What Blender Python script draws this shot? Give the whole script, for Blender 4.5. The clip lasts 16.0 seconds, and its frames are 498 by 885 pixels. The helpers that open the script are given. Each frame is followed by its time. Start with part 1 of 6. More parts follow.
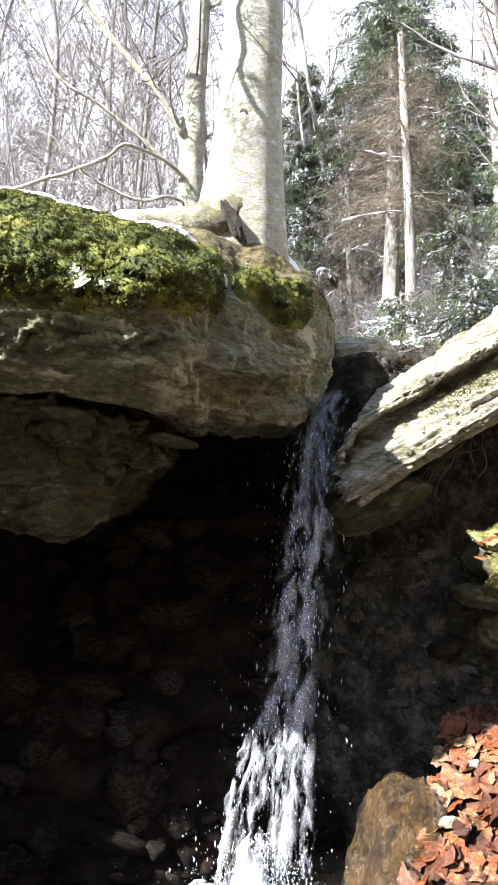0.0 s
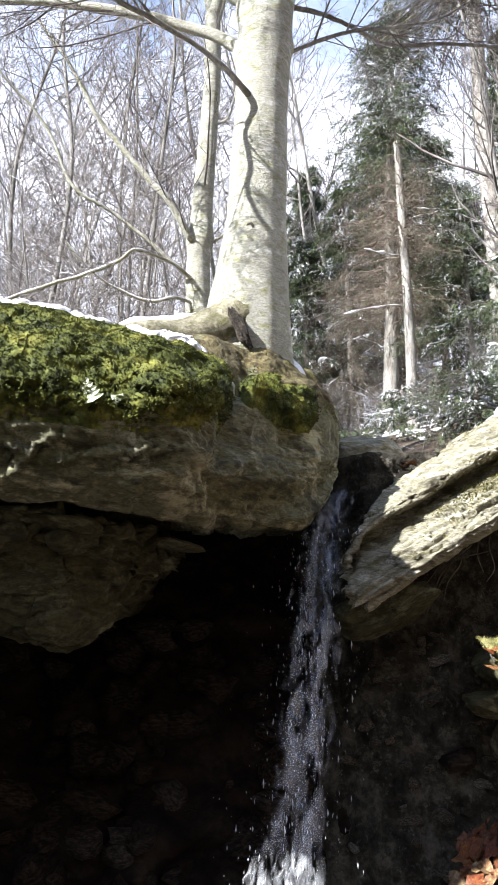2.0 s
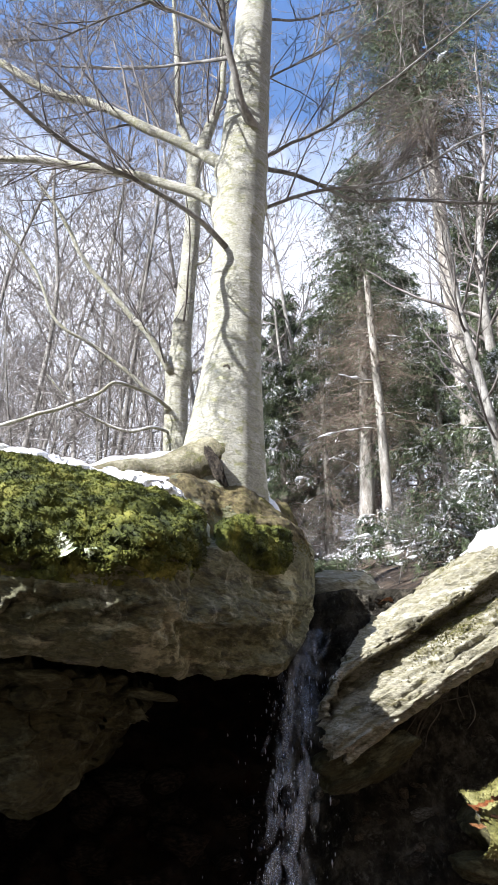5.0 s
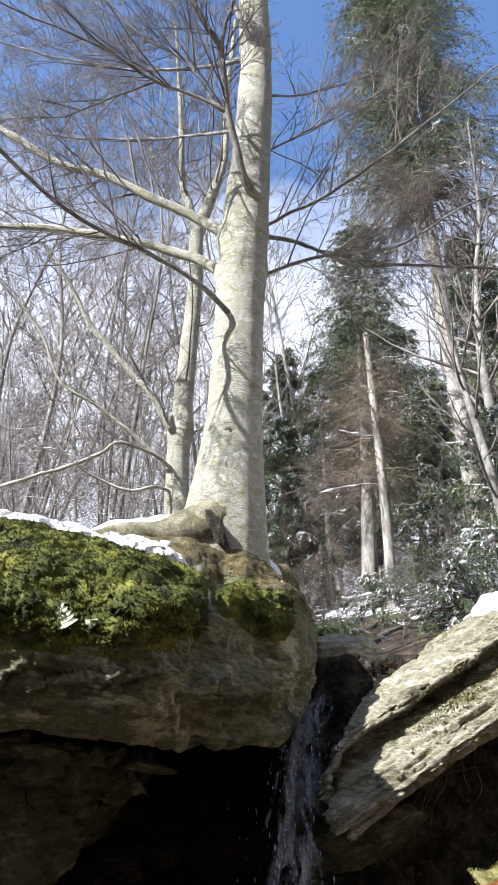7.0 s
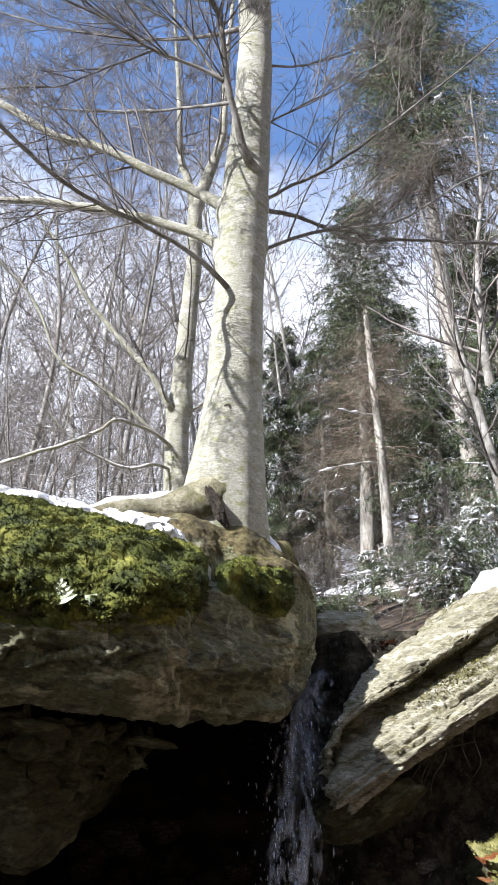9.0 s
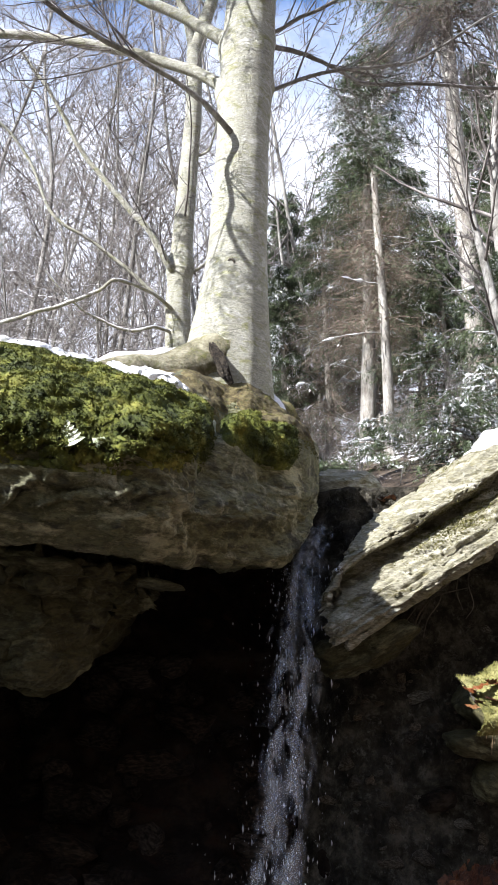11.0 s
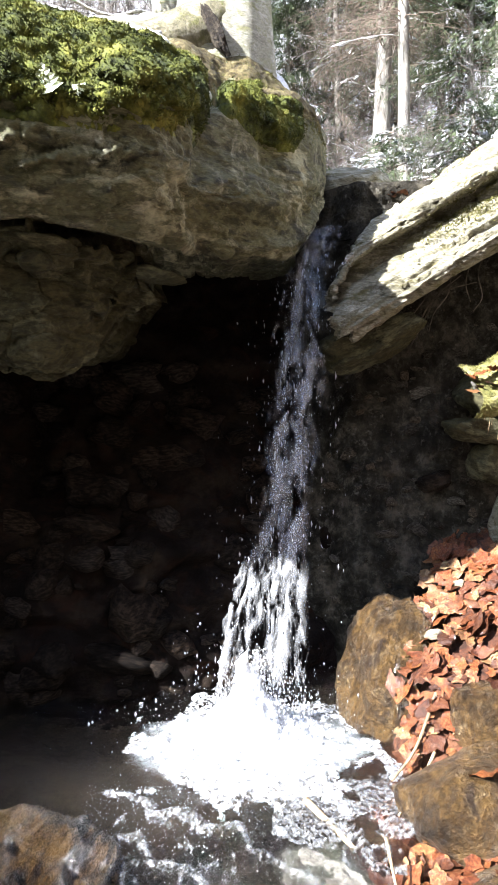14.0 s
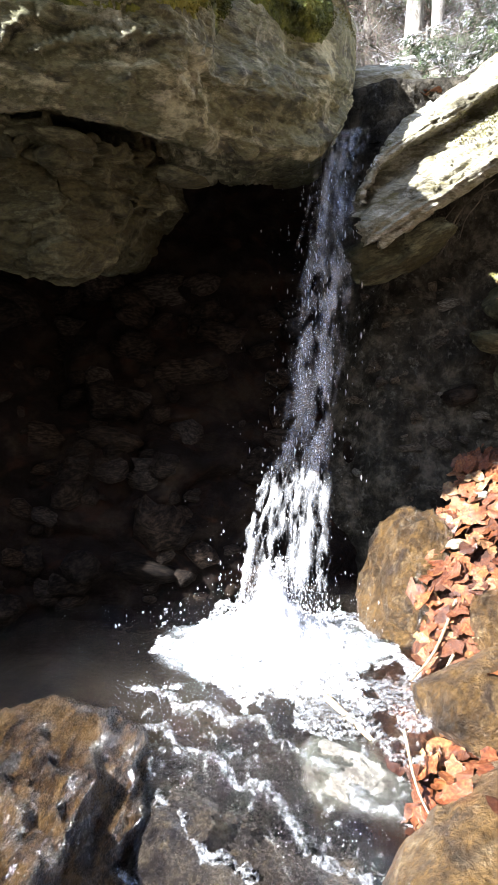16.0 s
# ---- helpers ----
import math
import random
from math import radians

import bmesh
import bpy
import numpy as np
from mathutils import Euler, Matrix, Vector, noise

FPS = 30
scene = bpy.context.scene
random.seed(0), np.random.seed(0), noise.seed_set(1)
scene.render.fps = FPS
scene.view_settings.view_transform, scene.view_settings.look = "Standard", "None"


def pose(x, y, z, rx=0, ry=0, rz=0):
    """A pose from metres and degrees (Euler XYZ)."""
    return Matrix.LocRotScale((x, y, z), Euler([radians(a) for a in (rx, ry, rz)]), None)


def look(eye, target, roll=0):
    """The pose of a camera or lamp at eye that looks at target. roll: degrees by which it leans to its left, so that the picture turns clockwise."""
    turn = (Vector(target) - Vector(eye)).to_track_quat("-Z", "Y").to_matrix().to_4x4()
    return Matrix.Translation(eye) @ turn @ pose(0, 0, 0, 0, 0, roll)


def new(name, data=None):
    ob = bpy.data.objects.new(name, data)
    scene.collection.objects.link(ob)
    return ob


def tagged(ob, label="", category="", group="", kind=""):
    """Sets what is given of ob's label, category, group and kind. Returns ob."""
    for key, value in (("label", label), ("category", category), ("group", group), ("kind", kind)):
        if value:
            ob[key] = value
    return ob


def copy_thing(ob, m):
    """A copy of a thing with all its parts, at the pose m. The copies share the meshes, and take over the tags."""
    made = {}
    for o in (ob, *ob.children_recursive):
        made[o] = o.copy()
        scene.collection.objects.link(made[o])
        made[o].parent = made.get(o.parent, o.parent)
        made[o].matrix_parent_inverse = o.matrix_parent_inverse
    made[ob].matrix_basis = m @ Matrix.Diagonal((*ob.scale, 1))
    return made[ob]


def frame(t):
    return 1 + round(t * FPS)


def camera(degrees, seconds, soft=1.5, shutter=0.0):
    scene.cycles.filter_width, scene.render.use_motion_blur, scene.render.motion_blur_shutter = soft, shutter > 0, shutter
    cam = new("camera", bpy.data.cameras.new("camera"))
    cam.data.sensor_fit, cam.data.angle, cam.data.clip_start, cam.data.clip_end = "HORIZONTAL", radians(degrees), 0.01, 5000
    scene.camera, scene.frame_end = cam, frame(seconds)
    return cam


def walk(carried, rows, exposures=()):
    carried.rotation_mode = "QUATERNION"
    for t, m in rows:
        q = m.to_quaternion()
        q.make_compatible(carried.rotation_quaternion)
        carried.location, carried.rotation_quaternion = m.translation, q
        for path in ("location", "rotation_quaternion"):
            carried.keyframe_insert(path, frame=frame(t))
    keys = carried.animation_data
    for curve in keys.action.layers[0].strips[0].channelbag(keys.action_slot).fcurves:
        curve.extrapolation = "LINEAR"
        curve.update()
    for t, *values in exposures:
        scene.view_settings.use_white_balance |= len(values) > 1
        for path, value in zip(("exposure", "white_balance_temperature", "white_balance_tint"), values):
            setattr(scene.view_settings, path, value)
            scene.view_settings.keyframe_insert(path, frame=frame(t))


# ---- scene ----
cam = camera(38.5, 16.0)
METRES, EYE, TILT, LEAN, TURN = 0.8, 1.4, 8.0, 0.0, 0.0
ROWS = [
    (0.0, 0.0, 0.0, 0.0, -0.0, 0.0, -0.0),
    (0.5, -0.0203, -0.0, 0.0264, 0.56, 1.55, -0.55),
    (1.0, -0.026, -0.005, 0.0588, 0.96, 3.23, -0.27),
    (1.5, -0.027, -0.0206, 0.0869, 1.12, 4.77, -0.16),
    (2.0, -0.0231, -0.0258, 0.1102, 0.15, 6.56, -0.18),
    (2.5, -0.0263, -0.0452, 0.144, 0.25, 9.06, -0.22),
    (3.0, -0.0241, -0.0618, 0.1665, 0.12, 10.3, 0.12),
    (3.5, -0.0188, -0.0537, 0.1743, -0.34, 10.59, -0.15),
    (4.0, -0.0142, -0.0565, 0.1941, -0.74, 12.86, 0.38),
    (4.5, -0.0078, -0.0684, 0.2236, -1.58, 14.5, 0.06),
    (7.0, -0.0103, -0.1346, 0.3095, -1.52, 19.76, -0.01),
    (7.5, -0.0145, -0.134, 0.3104, -1.51, 20.72, -0.21),
    (8.0, -0.0161, -0.1255, 0.3103, -1.24, 20.03, 0.05),
    (10.5, -0.032, -0.0433, 0.2453, -2.25, 11.74, -0.26),
    (11.0, -0.0436, -0.0315, 0.1947, -1.73, 8.24, -0.23),
    (11.5, -0.0316, -0.013, 0.1517, -1.6, 5.51, 0.7),
    (12.0, -0.0296, 0.0172, 0.0924, -1.91, 0.61, 0.9),
    (12.5, -0.0276, 0.0273, 0.0531, -1.84, -1.64, 1.12),
    (13.0, -0.0281, 0.0413, -0.0001, -1.51, -4.84, 2.06),
    (13.5, -0.0296, 0.0467, -0.0814, -1.22, -8.41, 1.72),
    (14.0, -0.0291, 0.0431, -0.1267, -1.25, -11.07, 1.04),
    (14.5, -0.0333, 0.0465, -0.1598, -1.05, -13.16, 0.66),
    (15.0, -0.0213, 0.0526, -0.1921, -1.32, -14.56, 0.8),
    (15.5, -0.0221, 0.0467, -0.2047, -0.85, -15.2, 1.29),
    (16.0, -0.0406, 0.0438, -0.2232, 0.47, -16.69, 1.22),
]
EXPOSURE = [(t, stops, 6150, 12) for t, stops in ((0.0, 2.7), (1.5, 2.3), (3.0, 2.12), (4.7, 1.97), (7.5, 1.77), (10.4, 1.9), (12.0, 2.15), (13.0, 2.55), (14.0, 2.95), (16.0, 3.25))]
walk(cam, [(t, pose(0, 0, EYE, TILT, LEAN, TURN) @ pose(METRES * x, METRES * y, METRES * z, 90 + pitch, roll, yaw)) for t, x, y, z, yaw, pitch, roll in ROWS], EXPOSURE)

# ---- sky and sun ----
SUN_FROM = Vector((-0.66, -0.43, 0.62)).normalized()
world = bpy.data.worlds.new("sky")
scene.world = world
world.use_nodes = True
wt = world.node_tree
sky = wt.nodes.new("ShaderNodeTexSky")
sky.sky_type, sky.sun_disc = "NISHITA", False
sky.ozone_density = 5.0
sky.sun_elevation = math.asin(SUN_FROM.z)
sky.sun_rotation = math.atan2(SUN_FROM.x, SUN_FROM.y)
coord = wt.nodes.new("ShaderNodeTexCoord")
cloud = wt.nodes.new("ShaderNodeTexNoise")
cloud.inputs["Scale"].default_value, cloud.inputs["Detail"].default_value = 3.2, 7
cloud.inputs["Roughness"].default_value = 0.58
wt.links.new(coord.outputs["Generated"], cloud.inputs["Vector"])
split = wt.nodes.new("ShaderNodeSeparateXYZ")
wt.links.new(coord.outputs["Generated"], split.inputs[0])
low = wt.nodes.new("ShaderNodeMapRange")
low.inputs[1].default_value, low.inputs[2].default_value = 0.56, 0.82
low.inputs[3].default_value, low.inputs[4].default_value = 0.30, -0.22
wt.links.new(split.outputs[2], low.inputs[0])
add = wt.nodes.new("ShaderNodeMath")
wt.links.new(cloud.outputs["Fac"], add.inputs[0])
wt.links.new(low.outputs[0], add.inputs[1])
cover = wt.nodes.new("ShaderNodeMapRange")
cover.inputs[1].default_value, cover.inputs[2].default_value = 0.42, 0.72
wt.links.new(add.outputs[0], cover.inputs[0])
cmix = wt.nodes.new("ShaderNodeMix")
cmix.data_type = "RGBA"
cmix.inputs["B"].default_value = (4.3, 4.45, 4.85, 1)
wt.links.new(cover.outputs[0], cmix.inputs["Factor"])
wt.links.new(sky.outputs[0], cmix.inputs["A"])
wt.links.new(cmix.outputs["Result"], wt.nodes["Background"].inputs["Color"])
wt.nodes["Background"].inputs["Strength"].default_value = 0.09
lamp = bpy.data.lights.new("sun", "SUN")
lamp.energy, lamp.angle, lamp.color = 4.0, radians(0.55), (1.0, 0.97, 0.93)
sun = new("sun", lamp)
sun.matrix_world = look(SUN_FROM * 50, (0, 0, 0))


# ---- materials ----
def ramp(nt, fac, stops):
    n = nt.nodes.new("ShaderNodeValToRGB")
    e = n.color_ramp.elements
    e[0].position, e[0].color = stops[0][0], (*stops[0][1], 1)
    e[1].position, e[1].color = stops[-1][0], (*stops[-1][1], 1)
    for p, c in stops[1:-1]:
        k = e.new(p)
        k.color = (*c, 1)
    nt.links.new(fac, n.inputs[0])
    return n.outputs[0]


def noise_node(nt, vec, scale, detail=6, rough=0.6, distort=0.0):
    n = nt.nodes.new("ShaderNodeTexNoise")
    n.inputs["Scale"].default_value, n.inputs["Detail"].default_value = scale, detail
    n.inputs["Roughness"].default_value, n.inputs["Distortion"].default_value = rough, distort
    nt.links.new(vec, n.inputs["Vector"])
    return n.outputs["Fac"]


def mixed(nt, fac, a, b, blend="MIX"):
    n = nt.nodes.new("ShaderNodeMix")
    n.data_type, n.blend_type = "RGBA", blend
    for sock, v in ((n.inputs["Factor"], fac), (n.inputs["A"], a), (n.inputs["B"], b)):
        if isinstance(v, (int, float)):
            sock.default_value = v
        elif isinstance(v, tuple):
            sock.default_value = (*v, 1)
        else:
            nt.links.new(v, sock)
    return n.outputs["Result"]


def ranged(nt, v, a, b, c=0.0, d=1.0):
    n = nt.nodes.new("ShaderNodeMapRange")
    for k, x in enumerate((a, b, c, d)):
        n.inputs[k + 1].default_value = x
    nt.links.new(v, n.inputs[0])
    return n.outputs[0]


def surface(name, stops, scale=3.0, stretch=(1, 1, 1), turn=(0, 0, 0), fine=40.0, rough=0.85, bump=0.4, stain=None, spots=None, fresh=None, random_hue=0.0, wet=0.0, spec=0.4, leafy=""):
    """A matt, mottled surface: broad colours, stains, spots and grain with fine relief."""
    m = bpy.data.materials.new(name)
    m.use_nodes = True
    nt = m.node_tree
    b = nt.nodes["Principled BSDF"]
    tc = nt.nodes.new("ShaderNodeTexCoord")
    mp = nt.nodes.new("ShaderNodeMapping")
    mp.inputs["Scale"].default_value, mp.inputs["Rotation"].default_value = stretch, turn
    nt.links.new(tc.outputs["Object"], mp.inputs[0])
    v = mp.outputs[0]
    broad = ranged(nt, noise_node(nt, v, scale, 10, 0.72, 0.12), 0.36, 0.64, 0.22, 0.80)
    grain = ranged(nt, noise_node(nt, v, fine, 5, 0.7), 0.36, 0.64, 0.22, 0.78)
    col = ramp(nt, broad, stops)
    if stain:
        f = ranged(nt, noise_node(nt, v, scale * 1.7 + 1.3, 6, 0.65, 0.8), 0.52, 0.66)
        col = mixed(nt, f, col, stain)
    if spots:
        f = ranged(nt, noise_node(nt, tc.outputs["Object"], scale * 2.6, 8, 0.75, 0.3), 0.55, 0.70)
        col = mixed(nt, f, col, spots)
    if fresh:
        geo = nt.nodes.new("ShaderNodeNewGeometry")
        sp = nt.nodes.new("ShaderNodeSeparateXYZ")
        nt.links.new(geo.outputs["Normal"], sp.inputs[0])
        ad = nt.nodes.new("ShaderNodeMath")
        ad.operation = "MULTIPLY_ADD"
        nt.links.new(noise_node(nt, tc.outputs["Object"], 4.0, 6, 0.7), ad.inputs[0])
        ad.inputs[1].default_value = 1.6
        nt.links.new(sp.outputs[2], ad.inputs[2])
        col = mixed(nt, ranged(nt, ad.outputs[0], fresh[1], fresh[1] + 0.25), col, fresh[0])
    col = mixed(nt, 0.55, col, ramp(nt, grain, [(0.22, (0.45, 0.45, 0.45)), (0.5, (0.95, 0.95, 0.95)), (0.78, (1.35, 1.35, 1.35))]), "MULTIPLY")
    if random_hue:
        oi = nt.nodes.new("ShaderNodeObjectInfo")
        col = mixed(nt, random_hue, col, ramp(nt, oi.outputs["Random"], [(0.0, (0.4, 0.4, 0.42)), (0.45, (0.95, 0.95, 0.95)), (0.75, (1.35, 1.2, 1.05)), (1.0, (1.9, 2.1, 2.3))]), "MULTIPLY")
    if leafy:
        src = nt.nodes.new("ShaderNodeObjectInfo") if leafy == "object" else nt.nodes.new("ShaderNodeNewGeometry")
        pick = src.outputs["Random"] if leafy == "object" else src.outputs["Random Per Island"]
        col = mixed(nt, 1.0, col, ramp(nt, pick, [(0.0, (0.30, 0.26, 0.25)), (0.3, (0.75, 0.7, 0.7)), (0.55, (1.15, 0.95, 0.85)), (0.78, (1.3, 1.25, 1.0)), (0.92, (1.35, 1.9, 2.0)), (1.0, (1.7, 3.2, 4.2))]), "MULTIPLY")
    nt.links.new(col, b.inputs["Base Color"])
    nt.links.new(ranged(nt, grain, 0.3, 0.7, max(rough - 0.12, 0.02), min(rough + 0.1, 1)), b.inputs["Roughness"])
    b.inputs["Specular IOR Level"].default_value = spec
    bp = nt.nodes.new("ShaderNodeBump")
    bp.inputs["Strength"].default_value, bp.inputs["Distance"].default_value = bump, 0.04 if wet else 0.02
    h = nt.nodes.new("ShaderNodeMath")
    h.operation = "MULTIPLY_ADD"
    nt.links.new(grain, h.inputs[0])
    h.inputs[1].default_value = 0.5
    nt.links.new(noise_node(nt, v, scale * 4, 8, 0.7), h.inputs[2])
    nt.links.new(h.outputs[0], bp.inputs["Height"])
    nt.links.new(bp.outputs[0], b.inputs["Normal"])
    if wet:
        b.inputs["Coat Weight"].default_value, b.inputs["Coat Roughness"].default_value = wet, 0.06
        nt.links.new(bp.outputs[0], b.inputs["Coat Normal"])
    return m


M_BOULDER = surface("grey_brown_gneiss", [(0.25, (0.043, 0.043, 0.021)), (0.42, (0.165, 0.163, 0.088)), (0.55, (0.090, 0.089, 0.042)), (0.75, (0.365, 0.352, 0.225))], 3.5, (1, 1, 2.6), (0.05, 0.12, 0), 45, 0.85, 0.6, stain=(0.043, 0.041, 0.025), spots=(0.365, 0.352, 0.253))
# Darker copy of the gneiss: shade beneath the boulder is put into the colour.
M_LEDGE = surface("shade_darkened_gneiss", [(0.25, (0.021, 0.020, 0.009)), (0.42, (0.080, 0.074, 0.036)), (0.55, (0.043, 0.039, 0.019)), (0.75, (0.159, 0.157, 0.091))], 3.2, (1, 1, 2.4), (0.05, 0.15, 0), 45, 0.8, 0.7, stain=(0.023, 0.021, 0.011), spots=(0.143, 0.144, 0.091), spec=0.2)
M_SLAB = surface("pale_schist", [(0.3, (0.101, 0.092, 0.056)), (0.45, (0.294, 0.276, 0.202)), (0.58, (0.202, 0.189, 0.120)), (0.7, (0.432, 0.414, 0.331))], 4.0, (1, 1, 3.2), (0, 0.64, 0), 55, 0.8, 0.7, stain=(0.120, 0.106, 0.043), spots=(0.497, 0.478, 0.396))
# Near-black base with little sheen: the cave's shade is mixed into the colour.
M_CAVE = surface("shade_dark_cave_rock", [(0.3, (0.005, 0.004, 0.003)), (0.5, (0.010, 0.007, 0.006)), (0.7, (0.024, 0.018, 0.013))], 3.0, (1, 1, 1.5), (0, 0.2, 0), 40, 0.75, 0.7, stain=(0.022, 0.011, 0.007), spec=0.06)
M_BANK = surface("damp_earth_bank", [(0.25, (0.014, 0.012, 0.009)), (0.5, (0.038, 0.034, 0.025)), (0.75, (0.111, 0.098, 0.075))], 9.0, (1, 1, 1), (0, 0, 0), 60, 0.6, 1.0, spots=(0.170, 0.162, 0.136), spec=0.12)
M_ORANGE = surface("wet_ochre_rock", [(0.22, (0.015, 0.010, 0.005)), (0.42, (0.055, 0.031, 0.010)), (0.55, (0.122, 0.071, 0.022)), (0.64, (0.061, 0.036, 0.014)), (0.78, (0.184, 0.128, 0.061))], 5.0, (1, 1, 1), (0.3, 0, 0), 45, 0.4, 1.0, stain=(0.031, 0.019, 0.011), spots=(0.172, 0.128, 0.073), wet=0.5)
M_STREAM = surface("wet_brown_rock", [(0.32, (0.005, 0.003, 0.003)), (0.45, (0.037, 0.020, 0.007)), (0.58, (0.071, 0.041, 0.014)), (0.72, (0.107, 0.066, 0.027))], 9.0, (2.2, 0.7, 1), (0.2, 0, 0.3), 190, 0.25, 1.0, stain=(0.009, 0.006, 0.006), spots=(0.071, 0.048, 0.023), wet=1.0)
M_CASCADE = surface("black_wet_rock", [(0.25, (0.008, 0.007, 0.008)), (0.5, (0.028, 0.023, 0.02)), (0.75, (0.075, 0.06, 0.042))], 8.0, (1, 1, 1), (0.2, 0, 0), 90, 0.25, 1.0, spots=(0.10, 0.08, 0.05), wet=1.0)
M_ROOT = surface("root_bark", [(0.3, (0.05, 0.043, 0.032)), (0.5, (0.10, 0.085, 0.065)), (0.7, (0.18, 0.155, 0.12))], 9.0, fine=60, rough=0.9, bump=0.6)
M_ROOTBARK = surface("mossy_root_bark", [(0.3, (0.11, 0.10, 0.055)), (0.5, (0.22, 0.20, 0.13)), (0.7, (0.33, 0.31, 0.22))], 9.0, (1, 1, 1), (0, 0, 0), 60, 0.9, 0.8, stain=(0.12, 0.12, 0.04))
M_BURL = surface("rough_dark_bark", [(0.3, (0.018, 0.013, 0.009)), (0.5, (0.045, 0.034, 0.023)), (0.7, (0.11, 0.09, 0.065))], 30.0, fine=120, rough=0.95, bump=1.0)
M_STONE = surface("grey_stone", [(0.3, (0.096, 0.084, 0.066)), (0.5, (0.180, 0.168, 0.138)), (0.7, (0.252, 0.240, 0.210))], 6.0, (1, 1, 2), (0.1, 0.2, 0), 50, 0.75, 0.6, random_hue=0.6)
M_MOSS = surface("cushion_moss", [(0.25, (0.021, 0.028, 0.005)), (0.42, (0.056, 0.069, 0.010)), (0.58, (0.108, 0.119, 0.017)), (0.75, (0.200, 0.197, 0.038))], 7.0, fine=80, rough=0.95, bump=0.5)
M_MOSSDRY = surface("olive_moss", [(0.3, (0.070, 0.070, 0.016)), (0.5, (0.148, 0.139, 0.040)), (0.7, (0.234, 0.221, 0.088))], 9.0, fine=80, rough=0.95, bump=0.5)
M_SOIL = surface("mossy_litter", [(0.3, (0.045, 0.034, 0.014)), (0.5, (0.11, 0.085, 0.035)), (0.7, (0.20, 0.165, 0.075))], 14.0, fine=90, rough=0.95, bump=0.9, spots=(0.10, 0.11, 0.02))
M_GROUND = surface("forest_floor", [(0.3, (0.025, 0.018, 0.012)), (0.5, (0.065, 0.046, 0.03)), (0.7, (0.12, 0.09, 0.06))], 5.0, fine=40, rough=0.95, bump=0.8)
M_SNOW = surface("snow", [(0.3, (0.74, 0.76, 0.80)), (0.5, (0.84, 0.85, 0.87)), (0.7, (0.88, 0.88, 0.89))], 8.0, fine=70, rough=0.7, bump=0.3)
M_BARK = surface("beech_bark", [(0.25, (0.25, 0.245, 0.19)), (0.45, (0.41, 0.40, 0.335)), (0.6, (0.34, 0.335, 0.255)), (0.75, (0.52, 0.51, 0.46))], 5.0, (1, 1, 2.2), (0, 0, 0), 60, 0.8, 0.8, stain=(0.27, 0.27, 0.14), spots=(0.58, 0.57, 0.53))
M_BARK2 = surface("grey_bark", [(0.3, (0.115, 0.105, 0.09)), (0.5, (0.20, 0.19, 0.17)), (0.7, (0.31, 0.30, 0.28))], 3.0, (1, 1, 0.5), (0, 0, 0), 50, 0.9, 0.5)
M_TWIG = surface("twig_bark", [(0.3, (0.075, 0.066, 0.06)), (0.5, (0.15, 0.132, 0.122)), (0.7, (0.25, 0.23, 0.215))], 2.0, fine=30, rough=0.9, bump=0.2)
M_SPRUCEBARK = surface("spruce_bark", [(0.3, (0.17, 0.15, 0.125)), (0.5, (0.30, 0.28, 0.245)), (0.7, (0.42, 0.40, 0.36))], 6.0, (1, 1, 0.4), (0, 0, 0), 50, 0.9, 0.8)
M_NEEDLE = surface("spruce_needles", [(0.25, (0.031, 0.045, 0.022)), (0.5, (0.069, 0.094, 0.043)), (0.75, (0.125, 0.156, 0.075))], 1.5, fine=25, rough=0.7, bump=0.1)
M_DRYTWIG = surface("dry_spruce_twigs", [(0.3, (0.085, 0.062, 0.046)), (0.5, (0.17, 0.128, 0.098)), (0.7, (0.28, 0.23, 0.185))], 2.0, fine=25, rough=0.9, bump=0.1)
M_LEAF = surface("fallen_beech_leaf", [(0.25, (0.043, 0.013, 0.006)), (0.5, (0.122, 0.036, 0.012)), (0.75, (0.216, 0.106, 0.047))], 12.0, fine=60, rough=0.4, bump=0.4, leafy="object", wet=0.12)


def water_material():
    m = bpy.data.materials.new("stream_water")
    m.use_nodes = True
    b = m.node_tree.nodes["Principled BSDF"]
    nt = m.node_tree
    tc = nt.nodes.new("ShaderNodeTexCoord")
    b.inputs["Base Color"].default_value = (0.80, 0.82, 0.80, 1)
    b.inputs["Roughness"].default_value = 0.06
    b.inputs["IOR"].default_value = 1.33
    b.inputs["Transmission Weight"].default_value = 1.0
    bp = nt.nodes.new("ShaderNodeBump")
    bp.inputs["Strength"].default_value, bp.inputs["Distance"].default_value = 1.0, 0.05
    nt.links.new(noise_node(nt, tc.outputs["Object"], 34, 6, 0.7, 0.8), bp.inputs["Height"])
    nt.links.new(bp.outputs[0], b.inputs["Normal"])
    return m


